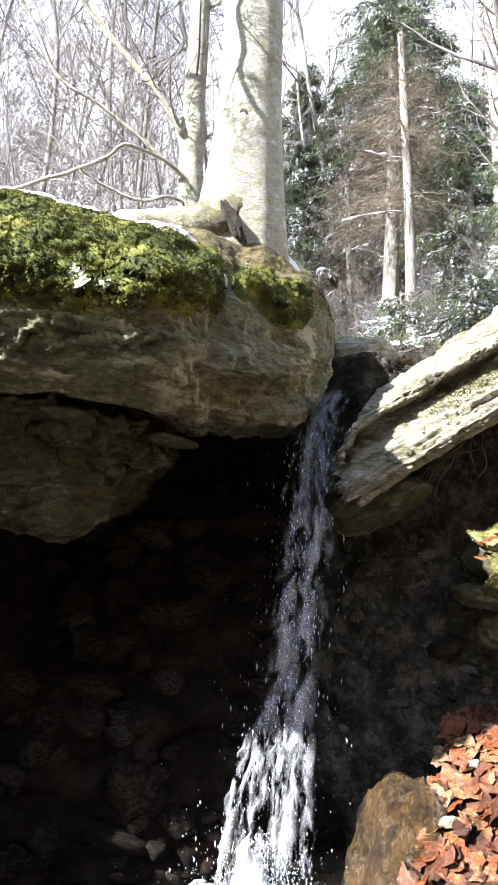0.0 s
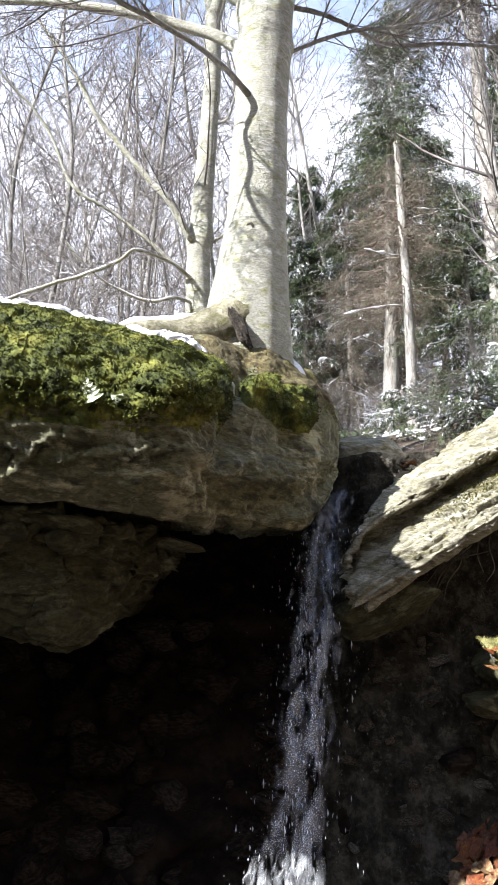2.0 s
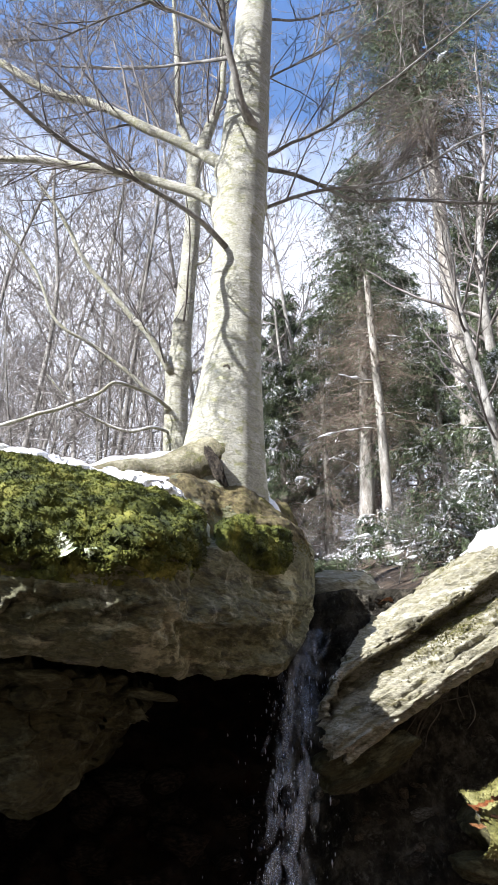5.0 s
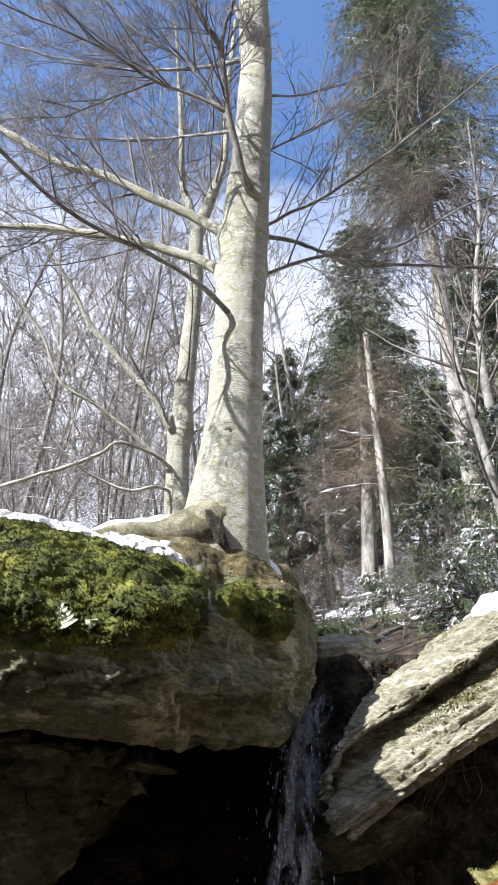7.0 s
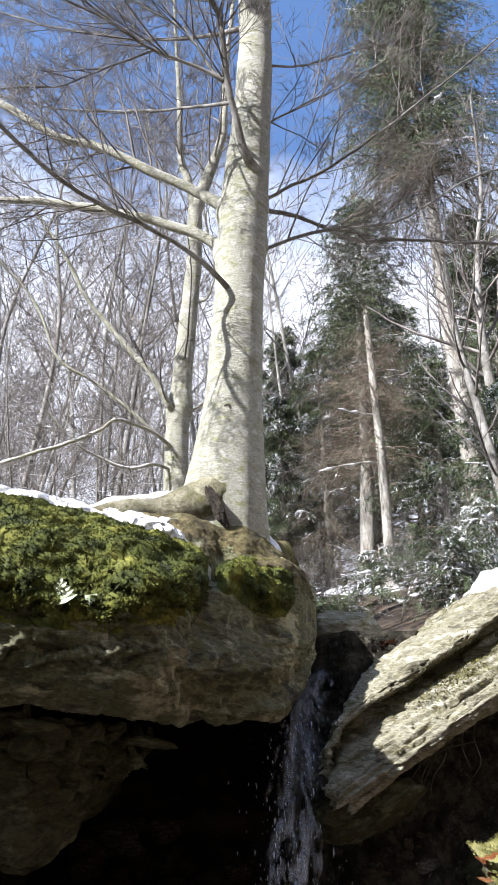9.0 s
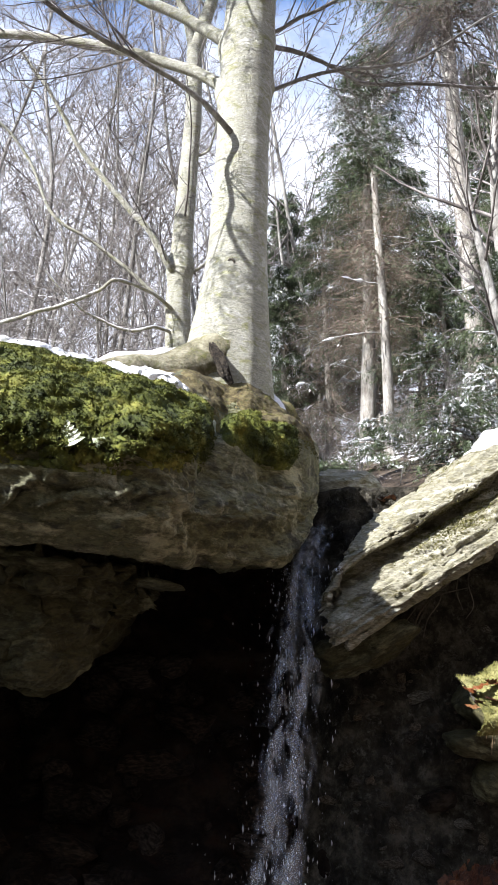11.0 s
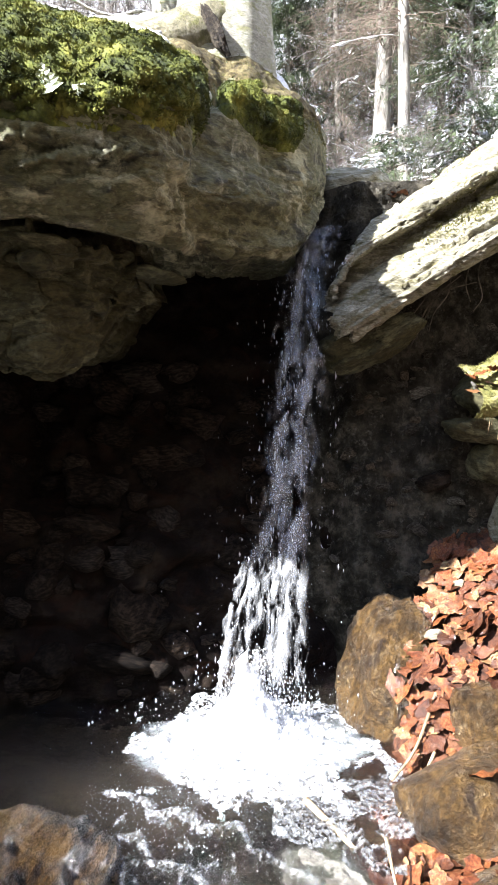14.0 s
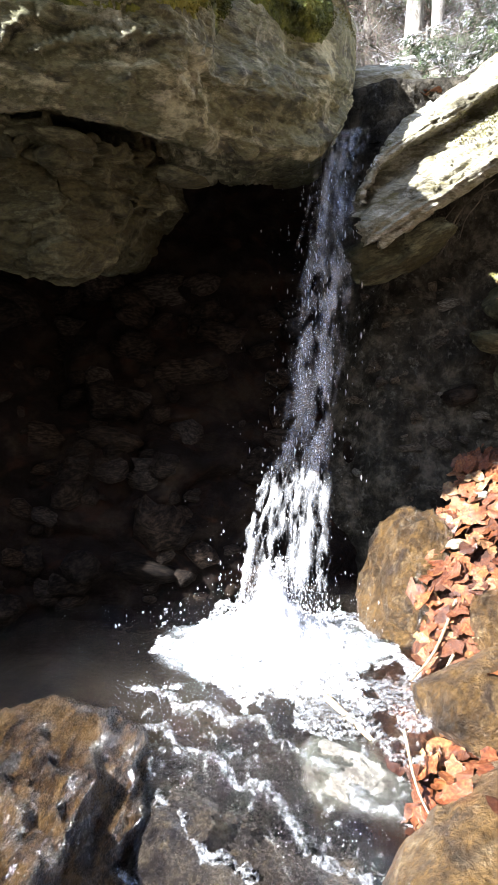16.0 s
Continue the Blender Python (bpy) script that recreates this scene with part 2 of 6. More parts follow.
def foam_material(name, threshold, soft, scale, stretch, alpha=1.0, detail=8):
    """White broken water: lacy, with clear gaps between the streaks."""
    m = bpy.data.materials.new(name)
    m.use_nodes = True
    nt = m.node_tree
    b = nt.nodes["Principled BSDF"]
    tc = nt.nodes.new("ShaderNodeTexCoord")
    mp = nt.nodes.new("ShaderNodeMapping")
    mp.inputs["Scale"].default_value = stretch
    nt.links.new(tc.outputs["Object"], mp.inputs[0])
    f = noise_node(nt, mp.outputs[0], scale, detail, 0.68 if detail > 4 else 0.5, 0.7)
    b.inputs["Base Color"].default_value = (0.80, 0.83, 0.86, 1)
    b.inputs["Roughness"].default_value = 0.25
    b.inputs["Subsurface Weight"].default_value = 0.0
    nt.links.new(ranged(nt, f, threshold - soft, threshold + soft, 0.0, alpha), b.inputs["Alpha"])
    bp = nt.nodes.new("ShaderNodeBump")
    bp.inputs["Strength"].default_value, bp.inputs["Distance"].default_value = 0.8, 0.02
    nt.links.new(f, bp.inputs["Height"])
    nt.links.new(bp.outputs[0], b.inputs["Normal"])
    return m


def rock_tint(name, dark, mid, light, **kw):
    return surface(name, [(0.3, dark), (0.5, mid), (0.7, light)], 6.0, (1, 1, 2), (0.1, 0.2, 0), 50, 0.8, 0.7, random_hue=0.7, **kw)


# Cobbles coloured almost black to carry the cave's shade.
M_COBBLE = rock_tint("shade_dark_cobble", (0.007, 0.006, 0.005), (0.020, 0.015, 0.012), (0.050, 0.038, 0.028), spec=0.08)
M_PEBBLE = rock_tint("bank_stone", (0.033, 0.028, 0.019), (0.078, 0.065, 0.049), (0.156, 0.140, 0.111), spec=0.15)
M_FERN = surface("pale_fern", [(0.3, (0.42, 0.48, 0.30)), (0.5, (0.55, 0.60, 0.42)), (0.7, (0.66, 0.70, 0.55))], 20.0, fine=90, rough=0.6, bump=0.1)
M_STICK = surface("dead_wood", [(0.3, (0.16, 0.11, 0.06)), (0.5, (0.30, 0.22, 0.13)), (0.7, (0.45, 0.36, 0.24))], 9.0, (1, 1, 0.3), (0, 0, 0), 60, 0.8, 0.5)
M_WATER = water_material()
M_FALL = foam_material("falling_water", 0.57, 0.13, 24, (1, 1, 0.28), 0.22, 3)
M_FOAM = foam_material("foam", 0.52, 0.12, 42, (1, 1, 1), 0.9)
M_LACE = foam_material("foam_lace", 0.54, 0.11, 75, (1, 1, 1), 0.38)
M_SPRAY = foam_material("spray", 0.47, 0.16, 15, (1, 1, 0.6), 0.75)


def plain(name, colour, rough=0.5):
    m = bpy.data.materials.new(name)
    m.use_nodes = True
    b = m.node_tree.nodes["Principled BSDF"]
    b.inputs["Base Color"].default_value = (*colour, 1)
    b.inputs["Roughness"].default_value = rough
    return m


M_DROP = plain("white_drops", (0.85, 0.87, 0.9), 0.15)
M_BEAD = plain("falling_drops", (0.42, 0.43, 0.45), 0.08)


# ---- shaping helpers ----
def lattice(ix, iy, iz, seed):
    h = (ix * 374761393 + iy * 668265263 + iz * 2147483647 + seed * 144665) & 0xFFFFFFFF
    h = ((h ^ (h >> 13)) * 1274126177) & 0xFFFFFFFF
    return ((h ^ (h >> 16)) & 0xFFFF) / 32767.5 - 1.0


def vnoise(p, seed=0):
    """Smooth value noise, -1 to 1, of an array of points."""
    p = np.asarray(p, float)
    i = np.floor(p).astype(np.int64)
    f = p - i
    f = f * f * (3 - 2 * f)
    out = 0
    for dx in (0, 1):
        for dy in (0, 1):
            for dz in (0, 1):
                w = (f[..., 0] if dx else 1 - f[..., 0]) * (f[..., 1] if dy else 1 - f[..., 1]) * (f[..., 2] if dz else 1 - f[..., 2])
                out = out + w * lattice(i[..., 0] + dx, i[..., 1] + dy, i[..., 2] + dz, seed)
    return out


def fbm(p, scale, octaves=4, seed=0, gain=0.5):
    p = np.asarray(p, float) * scale
    total, amp, norm = 0, 1.0, 0
    for k in range(octaves):
        total = total + amp * vnoise(p + 17.3 * k, seed + k)
        norm += amp
        amp *= gain
        p = p * 2.03
    return total / norm


def ridged(p, scale, octaves=4, seed=0):
    p = np.asarray(p, float) * scale
    total, amp, norm = 0, 1.0, 0
    for k in range(octaves):
        total = total + amp * (1 - 2 * np.abs(vnoise(p + 9.1 * k, seed + k)))
        norm += amp
        amp *= 0.5
        p = p * 2.1
    return total / norm


def mesh_of(name, verts, faces, material, smooth=True):
    me = bpy.data.meshes.new(name)
    if isinstance(faces, np.ndarray) and faces.ndim == 2:
        v, f = np.asarray(verts, np.float32), np.asarray(faces, np.int32)
        me.vertices.add(len(v))
        me.vertices.foreach_set("co", v.ravel())
        me.loops.add(f.size)
        me.loops.foreach_set("vertex_index", f.ravel())
        me.polygons.add(len(f))
        me.polygons.foreach_set("loop_start", np.arange(0, f.size, f.shape[1], dtype=np.int32))
        me.update(calc_edges=True)
    else:
        me.from_pydata([tuple(v) for v in verts], [], [list(f) for f in faces])
    me.materials.append(material)
    if smooth:
        me.polygons.foreach_set("use_smooth", [True] * len(me.polygons))
    me.update()
    return me


def part(name, me, parent=None, label=""):
    ob = new(name, me)
    if parent is not None:
        ob.parent = parent
    if label:
        ob["label"] = label
    return ob


def thing(name, me, label, category, kind="", group=""):
    return tagged(new(name, me), label, category, group, kind)


def grid_faces(nu, nv, wrap_v=False):
    a = np.arange(nu * nv).reshape(nu, nv)
    b = np.concatenate([a, a[:, :1]], 1) if wrap_v else a
    return np.stack([b[:-1, :-1], b[1:, :-1], b[1:, 1:], b[:-1, 1:]], -1).reshape(-1, 4)


def grid_normals(P):
    du = np.gradient(P, axis=0)
    dv = np.gradient(P, axis=1)
    n = np.cross(du, dv)
    return n / np.maximum(np.linalg.norm(n, axis=-1, keepdims=True), 1e-9)


def eased(x, xs, ys):
    """Soft interpolation through stations."""
    x = np.asarray(x, float)
    k = np.clip(np.searchsorted(xs, x) - 1, 0, len(xs) - 2)
    xs, ys = np.asarray(xs, float), np.asarray(ys, float)
    m = np.gradient(ys, xs)
    h = xs[k + 1] - xs[k]
    t = np.clip((x - xs[k]) / h, 0, 1)
    return (2 * t**3 - 3 * t**2 + 1) * ys[k] + (t**3 - 2 * t**2 + t) * h * m[k] + (3 * t**2 - 2 * t**3) * ys[k + 1] + (t**3 - t**2) * h * m[k + 1]


def loft(us, profile, nv, crisp=False, dens=None):
    """A skin over cross-sections: profile(u) gives (k, 3) points; dens: how finely each stretch between them is cut."""
    rows = []
    for u in us:
        q = np.asarray(profile(u), float)
        seg = (np.linalg.norm(np.diff(q, axis=0), axis=1) + 1e-6) * (np.asarray(dens) if dens else 1.0)
        s = np.concatenate([[0], np.cumsum(seg)])
        w = np.linspace(0, s[-1], nv)
        rows.append(np.stack([np.interp(w, s, q[:, c]) if crisp else eased(w, s, q[:, c]) for c in range(3)], -1))
    return np.array(rows)


def cells(p, scale, seed=0):
    """Broken blocks: a level of -1 to 1 for each cell, and how near its border is (0 on it)."""
    p = np.asarray(p, float) * scale
    p = p + 0.25 * np.stack([vnoise(p * 1.7, seed + 1), vnoise(p * 1.7, seed + 2), vnoise(p * 1.7, seed + 3)], -1)
    i = np.floor(p).astype(np.int64)
    d1, d2, val = np.full(p.shape[:-1], 9.0), np.full(p.shape[:-1], 9.0), np.zeros(p.shape[:-1])
    for dx in (-1, 0, 1):
        for dy in (-1, 0, 1):
            for dz in (-1, 0, 1):
                c = i + np.array((dx, dy, dz))
                at = np.stack([c[..., k] + 0.5 + 0.42 * lattice(c[..., 0], c[..., 1], c[..., 2], seed + 11 * k) for k in range(3)], -1)
                d = np.linalg.norm(p - at, axis=-1)
                v = lattice(c[..., 0], c[..., 1], c[..., 2], seed + 77)
                near = d < d1
                d2 = np.where(near, d1, np.minimum(d2, d))
                val = np.where(near, v, val)
                d1 = np.where(near, d, d1)
    return val, d2 - d1


def chipped(p, scale, seed, levels=4):
    """Stepped noise, as of rock broken along planes."""
    q = (fbm(p, scale, 3, seed) + 0.6) * levels
    f = q - np.floor(q)
    return (np.floor(q) + step(f, 0.55, 0.95)) / levels - 0.6


def step(x, a, b):
    t = np.clip((np.asarray(x, float) - a) / (b - a), 0, 1)
    return t * t * (3 - 2 * t)


def rock_mesh(name, size, material, seed, detail=4, rough=0.16, flat=0.0, strata=0.0, boxy=3.0):
    """A free-standing stone: a rounded block with chipped planes and layers."""
    bm = bmesh.new()
    bmesh.ops.create_icosphere(bm, subdivisions=detail, radius=1.0)
    P = np.array([v.co for v in bm.verts])
    F = [[v.index for v in f.verts] for f in bm.faces]
    bm.free()
    P = P / (np.sum(np.abs(P) ** boxy, axis=1) ** (1 / boxy))[:, None]
    rs = np.random.RandomState(seed)
    for k in range(7):
        n = rs.normal(size=3)
        n /= np.linalg.norm(n)
        d = P @ n - rs.uniform(0.72, 0.98)
        P = P - np.maximum(d, 0)[:, None] * n * 0.85
    N = P / np.linalg.norm(P, axis=1, keepdims=True)
    off = rough * fbm(P, 1.3, 3, seed) + rough * 0.45 * fbm(P, 5, 4, seed + 5) + rough * 0.22 * ridged(P, 4, 4, seed + 6) + rough * 0.16 * ridged(P, 13, 3, seed + 9) + rough * 0.5 * chipped(P, 2.0, seed + 20, 5)
    if strata:
        lay = P[:, 2] * 6 + 1.2 * fbm(P, 1.5, 2, seed + 3)
        off = off + strata * (np.abs((lay % 1) - 0.5) - 0.25)
    P = (P + N * off[:, None]) * np.asarray(size) * 0.5
    if flat:
        P[:, 2] = np.maximum(P[:, 2], -size[2] * 0.5 * flat)
    return mesh_of(name, P, F, material)


def tube(path, radii, sides=6):
    """Verts and faces of a tapered tube along points."""
    path, radii = np.asarray(path, float), np.asarray(radii, float)
    t = np.gradient(path, axis=0)
    t /= np.maximum(np.linalg.norm(t, axis=1, keepdims=True), 1e-9)
    ref = np.array([0.0, 0.0, 1.0]) if abs(t[0][2]) < 0.9 else np.array([1.0, 0.0, 0.0])
    a = np.cross(t, ref)
    a /= np.maximum(np.linalg.norm(a, axis=1, keepdims=True), 1e-9)
    b = np.cross(t, a)
    ang = np.arange(sides) * 2 * math.pi / sides
    P = path[:, None] + radii[:, None, None] * (np.cos(ang)[None, :, None] * a[:, None] + np.sin(ang)[None, :, None] * b[:, None])
    return P.reshape(-1, 3), grid_faces(len(path), sides, True)


def tubes(Q, radii, sides):
    """Many tapered tubes at once: paths (m, k, 3) and radii (m, k)."""
    m, k, _ = Q.shape
    t = np.gradient(Q, axis=1)
    t /= np.maximum(np.linalg.norm(t, axis=2, keepdims=True), 1e-9)
    ref = np.where(np.abs(t[:, :1, 2:]) < 0.8, np.array((0.0, 0.0, 1.0)), np.array((1.0, 0.0, 0.0)))
    a = np.cross(t, np.broadcast_to(ref, t.shape))
    a /= np.maximum(np.linalg.norm(a, axis=2, keepdims=True), 1e-9)
    b = np.cross(t, a)
    ang = np.arange(sides) * 2 * math.pi / sides
    V = Q[:, :, None] + radii[:, :, None, None] * (np.cos(ang)[:, None] * a[:, :, None] + np.sin(ang)[:, None] * b[:, :, None])
    F = grid_faces(k, sides, True)[None] + (np.arange(m) * k * sides)[:, None, None]
    return V.reshape(-1, 3), F.reshape(-1, 4)


class Gather:
    """Collects tubes and blades into one mesh."""

    def __init__(self):
        self.v, self.f, self.n = [], [], 0

    def put(self, v, f):
        self.v.append(np.asarray(v, float))
        self.f.append(np.asarray(f) + self.n)
        self.n += len(v)

    def mesh(self, name, material, smooth=True):
        return mesh_of(name, np.concatenate(self.v), np.concatenate(self.f), material, smooth)


def skin(P, N, height, name, material, keep=-0.004):
    """A sheet lying on a rock where height is above nothing."""
    Q = P + N * height[..., None]
    F = grid_faces(*P.shape[:2])
    ok = (height.reshape(-1)[F] > keep).any(1)
    F = F[ok]
    used, inv = np.unique(F, return_inverse=True)
    return mesh_of(name, Q.reshape(-1, 3)[used], inv.reshape(-1, 4), material)


def tufts(P, N, weight, count, seed, length, name, material, lie=0.6):
    """Short leafy shoots standing on a surface, more where weight is higher."""
    rs = np.random.RandomState(seed)
    w = np.maximum(weight, 0).reshape(-1)
    area = np.linalg.norm(np.cross(np.gradient(P, axis=0), np.gradient(P, axis=1)), axis=-1).reshape(-1)
    w = w * area
    idx = rs.choice(len(w), count, p=w / w.sum())
    du, dv = np.gradient(P, axis=0).reshape(-1, 3)[idx], np.gradient(P, axis=1).reshape(-1, 3)[idx]
    n = N.reshape(-1, 3)[idx]
    p = P.reshape(-1, 3)[idx] + du * rs.uniform(-0.5, 0.5, (count, 1)) + dv * rs.uniform(-0.5, 0.5, (count, 1))
    d = n + rs.normal(size=(count, 3)) * lie + np.array((0, 0, 0.25))
    d /= np.linalg.norm(d, axis=1, keepdims=True)
    ln = length * rs.uniform(0.5, 1.4, (count, 1))
    s = np.cross(d, rs.normal(size=(count, 3)))
    s /= np.linalg.norm(s, axis=1, keepdims=True)
    wd = ln * rs.uniform(0.14, 0.26, (count, 1))
    base = p - n * 0.004
    V = np.stack([base, base + d * ln * 0.5 + s * wd, base + d * ln, base + d * ln * 0.5 - s * wd], 1).reshape(-1, 3)
    return mesh_of(name, V, np.arange(count * 4).reshape(-1, 4), material, False)


# ---- the large structure ----
def ground_height(x, y):
    left = np.interp(y, [3.6, 4.0, 6.5, 12, 40, 400], [2.72, 2.83, 4.0, 5.6, 11, 30])
    gully = np.interp(y, [3.6, 4.2, 9, 20, 60, 400], [2.15, 2.3, 3.55, 6, 14, 30])
    right = np.interp(y, [3.2, 3.8, 6, 10, 40, 400], [2.1, 2.35, 3.0, 4.1, 12, 30]) + 0.2 * np.clip(x - 1.25, 0, 6)
    left = left + 0.32 * np.clip(-x - 2.2, 0, 14) * step(y, 6, 14)
    back = left + (gully - left) * step(x, 0.15, 0.6)
    back = back + (right - back) * step(x, 0.75, 1.5)
    front = np.interp(y, [-300, -8, 0, 1.3, 2.2, 3.0, 4.5], [-24, -1.6, -0.5, -0.32, -0.22, -0.15, -0.05])
    front = front - 0.14 * np.exp(-((x + 0.3) / 0.8) ** 2)
    # Unseen slope added round the viewer, raised to block low sky light.
    r = np.hypot(x - 0.1, (y - 1.3))
    front = front + (0.72 + 0.55 * step(x, -1.5, 2.5)) * np.clip(r - 2.6, 0, 34)
    cliff = 4.3 - 0.75 * step(x, 0.9, 1.5)
    return front + (back - front) * step(y, cliff, cliff + 0.22)


def ground():
    gx = np.concatenate([np.linspace(-300, -14, 24), np.linspace(-12, 14, 210), np.linspace(16, 300, 24)])
    gy = np.concatenate([np.linspace(-300, -6, 18), np.linspace(-5, 16, 230), np.linspace(18, 400, 40)])
    X, Y = np.meshgrid(gx, gy, indexing="ij")
    Z = ground_height(X, Y)
    P = np.stack([X, Y, Z], -1)
    Z = Z + 0.07 * fbm(P, 0.9, 4, 3) + 0.02 * fbm(P, 5, 3, 8)
    P = np.stack([X, Y, Z], -1)
    sheet = thing("ground", mesh_of("ground", P.reshape(-1, 3), grid_faces(len(gx), len(gy)), M_GROUND), "brown forest floor of fallen leaves", "ground", "structure")
    snow = step(Y, 8.0, 10.0) * (0.05 * fbm(P, 1.6, 4, 5) + 0.03 * fbm(P, 6, 3, 6) + 0.002)
    part("snow_cover", skin(P, np.broadcast_to(np.array((0.0, 0.0, 1.0)), P.shape), snow - 0.004, "snow_cover", M_SNOW, 0.0), sheet, "thin patchy white snow cover")
    return sheet


ground()

BX = [-3.2, -1.0, -0.5, -0.2, -0.08, 0.08, 0.24, 0.36]
CREST_Y = [2.4, 2.6, 2.68, 2.78, 2.90, 3.02, 3.24, 3.45]
CREST_Z = [2.76, 2.66, 2.61, 2.53, 2.48, 2.57, 2.63, 2.58]
FRONT_Y = [1.78, 1.93, 1.98, 2.16, 2.47, 2.76, 2.92, 3.12]
FRONT_Z = [2.15, 2.10, 2.08, 2.12, 2.2, 2.28, 2.3, 2.35]
ROW_Y = [1.90, 2.02, 2.05, 2.16, 2.45, 2.71, 2.91, 3.10]
ROW_Z = [1.95, 1.94, 1.92, 1.97, 2.0, 2.05, 2.1, 2.2]
FOOT_Y = [2.2, 2.3, 2.38, 2.66, 2.80, 2.88, 3.02, 3.18]
FOOT_Z = [1.93, 1.92, 1.885, 1.85, 1.84, 1.88, 1.92, 2.07]


def overhang_section(x):
    xx = min(x, 0.36)
    cy, cz, fy, fz, ry, rz, by, bz = (float(eased(xx, BX, s)) for s in (CREST_Y, CREST_Z, FRONT_Y, FRONT_Z, ROW_Y, ROW_Z, FOOT_Y, FOOT_Z))
    near_tree = math.exp(-((x + 0.04) / 0.24) ** 2)
    q = np.array([
        (x, 4.7, 3.1), (x, 3.9, max(2.93, cz + 0.2)), (x, cy + 0.34, cz + 0.19 + 0.14 * near_tree), (x, cy + 0.13, cz + 0.07 + 0.09 * near_tree), (x, cy, cz),
        (x, cy * 0.45 + fy * 0.55 - 0.06, cz * 0.55 + fz * 0.45 + 0.05), (x, fy, fz + 0.08), (x, fy + 0.01, fz - 0.03),
        (x, ry, rz), (x, ry + 0.07, rz - 0.05), (x, by * 0.6 + ry * 0.4, bz * 0.7 + rz * 0.3 - 0.04), (x, by, bz), (x, by + 0.12, bz + 0.07), (x, 4.7, 2.0)])
    if x > 0.3:
        k = math.sqrt(max(0.0, 1 - ((x - 0.3) / 0.115) ** 2))
        mid = np.array((x, 3.85, 2.4))
        q = mid + (q - mid) * np.array((1, 0.35 + 0.65 * k, max(k, 0.02)))
    return q


def overhang():
    us = np.concatenate([np.linspace(-3.2, -1.2, 60), np.linspace(-1.19, 0.3, 290), 0.3 + 0.115 * np.sin(np.linspace(0.05, 1.0, 30) * math.pi / 2)])
    P = loft(us, overhang_section, 300, False, (0.2, 0.4, 0.8, 1, 1, 1, 1.2, 1.2, 1.2, 1.1, 1, 0.8, 0.15))
    N = grid_normals(P)
    if N[100, 150, 1] > 0:
        N = -N
    B = np.stack([P[..., 0], P[..., 1], (P[..., 2] - 0.10 * P[..., 0]) * 2.7], -1)
    row = np.exp(-((P[..., 2] - 1.98) / 0.085) ** 2) * step(-P[..., 0], -0.1, 0.05)
    lower = step(-P[..., 2], -2.35, -2.2)
    c1, e1 = cells(B, 5.0, 31)
    c2, e2 = cells(B, 12.0, 37)
    c3, e3 = cells(B, 26.0, 41)
    off = 0.035 * fbm(P, 2.2, 3, 11) + 0.016 * fbm(P, 7, 4, 12) + 0.004 * fbm(P, 34, 3, 15) + 0.006 * ridged(P * np.array((1, 1, 2.2)), 11, 3, 13)
    off = off + lower * ((0.008 + 0.016 * row) * c1 + (0.004 + 0.008 * row) * c2 + (0.002 + 0.003 * row) * c3)
    off = off - lower * (0.013 * step(-e1, -0.10, 0.0) * (0.3 + 0.7 * row) + 0.006 * row * step(-e2, -0.10, 0.0))
    crease = np.exp(-((P[..., 0] + 0.07 + 0.10 * (2.3 - P[..., 2])) / 0.04) ** 2) * step(P[..., 1], 3.3, 2.6)
    P = P + N * (off - 0.05 * crease)[..., None]
    n = P.shape
    return P, grid_normals(P), mesh_of("overhang_boulder", P.reshape(-1, 3), grid_faces(n[0], n[1]), M_BOULDER)


OVER_P, OVER_N, over_mesh = overhang()
if OVER_N[100, 150, 1] > 0:
    OVER_N = -OVER_N
boulder = thing("overhanging_boulder", over_mesh, "huge grey-brown overhanging boulder with mossy top above the cave", "boulder")


def ledge_front(x):
    return 2.22 + 0.42 * float(step(x, -0.64, -0.36))


def ledge_section(x):
    lip = float(eased(x, [-3.2, -0.86, -0.63, -0.55, -0.50, -0.43, -0.36], [1.46, 1.46, 1.43, 1.50, 1.60, 1.69, 1.77]))
    f = ledge_front(x)
    return np.array([(x, 4.3, 1.88), (x, f + 0.1, 1.85), (x, f, 1.81), (x, f + 0.01, 1.755), (x, f + 0.08, 1.72), (x, f + 0.10, 1.68), (x, f + 0.09, 0.55 * 1.7 + 0.45 * lip),
                     (x, f + 0.22, lip + 0.03), (x, f + 0.30, lip), (x, f + 0.6, lip + 0.06), (x, 4.3, lip + 0.15)])


def lower_ledge():
    us = np.concatenate([np.linspace(-3.2, -1.2, 40), np.linspace(-1.19, -0.37, 200)])
    P = loft(us, ledge_section, 190, False, (0.1, 0.8, 1, 1, 1, 1, 1, 1, 0.7, 0.1))
    N = grid_normals(P)
    if N[100, 90, 1] > 0:
        N = -N
    B = np.stack([P[..., 0], P[..., 1], (P[..., 2] - 0.14 * P[..., 0]) * 2.2], -1)
    c1, e1 = cells(B, 4.5, 51)
    c2, e2 = cells(B, 11.0, 57)
    top = step(P[..., 2], 1.66, 1.76)
    off = 0.03 * fbm(P, 3, 3, 21) + 0.012 * fbm(P, 9, 4, 22) + 0.003 * fbm(P, 34, 3, 25) + (0.016 + 0.03 * top) * c1 + (0.006 + 0.014 * top) * c2
    off = off - 0.03 * step(-e1, -0.11, 0.0) * (0.35 + 0.65 * top) - 0.008 * step(-e2, -0.10, 0.0) * top
    P = P + N * off[..., None]
    return thing("rock_ledge", mesh_of("rock_ledge", P.reshape(-1, 3), grid_faces(*P.shape[:2]), M_LEDGE), "cracked rock ledge under the mossy boulder, shade put into its colour", "rock")


LEDGE = lower_ledge()

SLAB_AX = np.array((0.857, 0.0, 0.515))
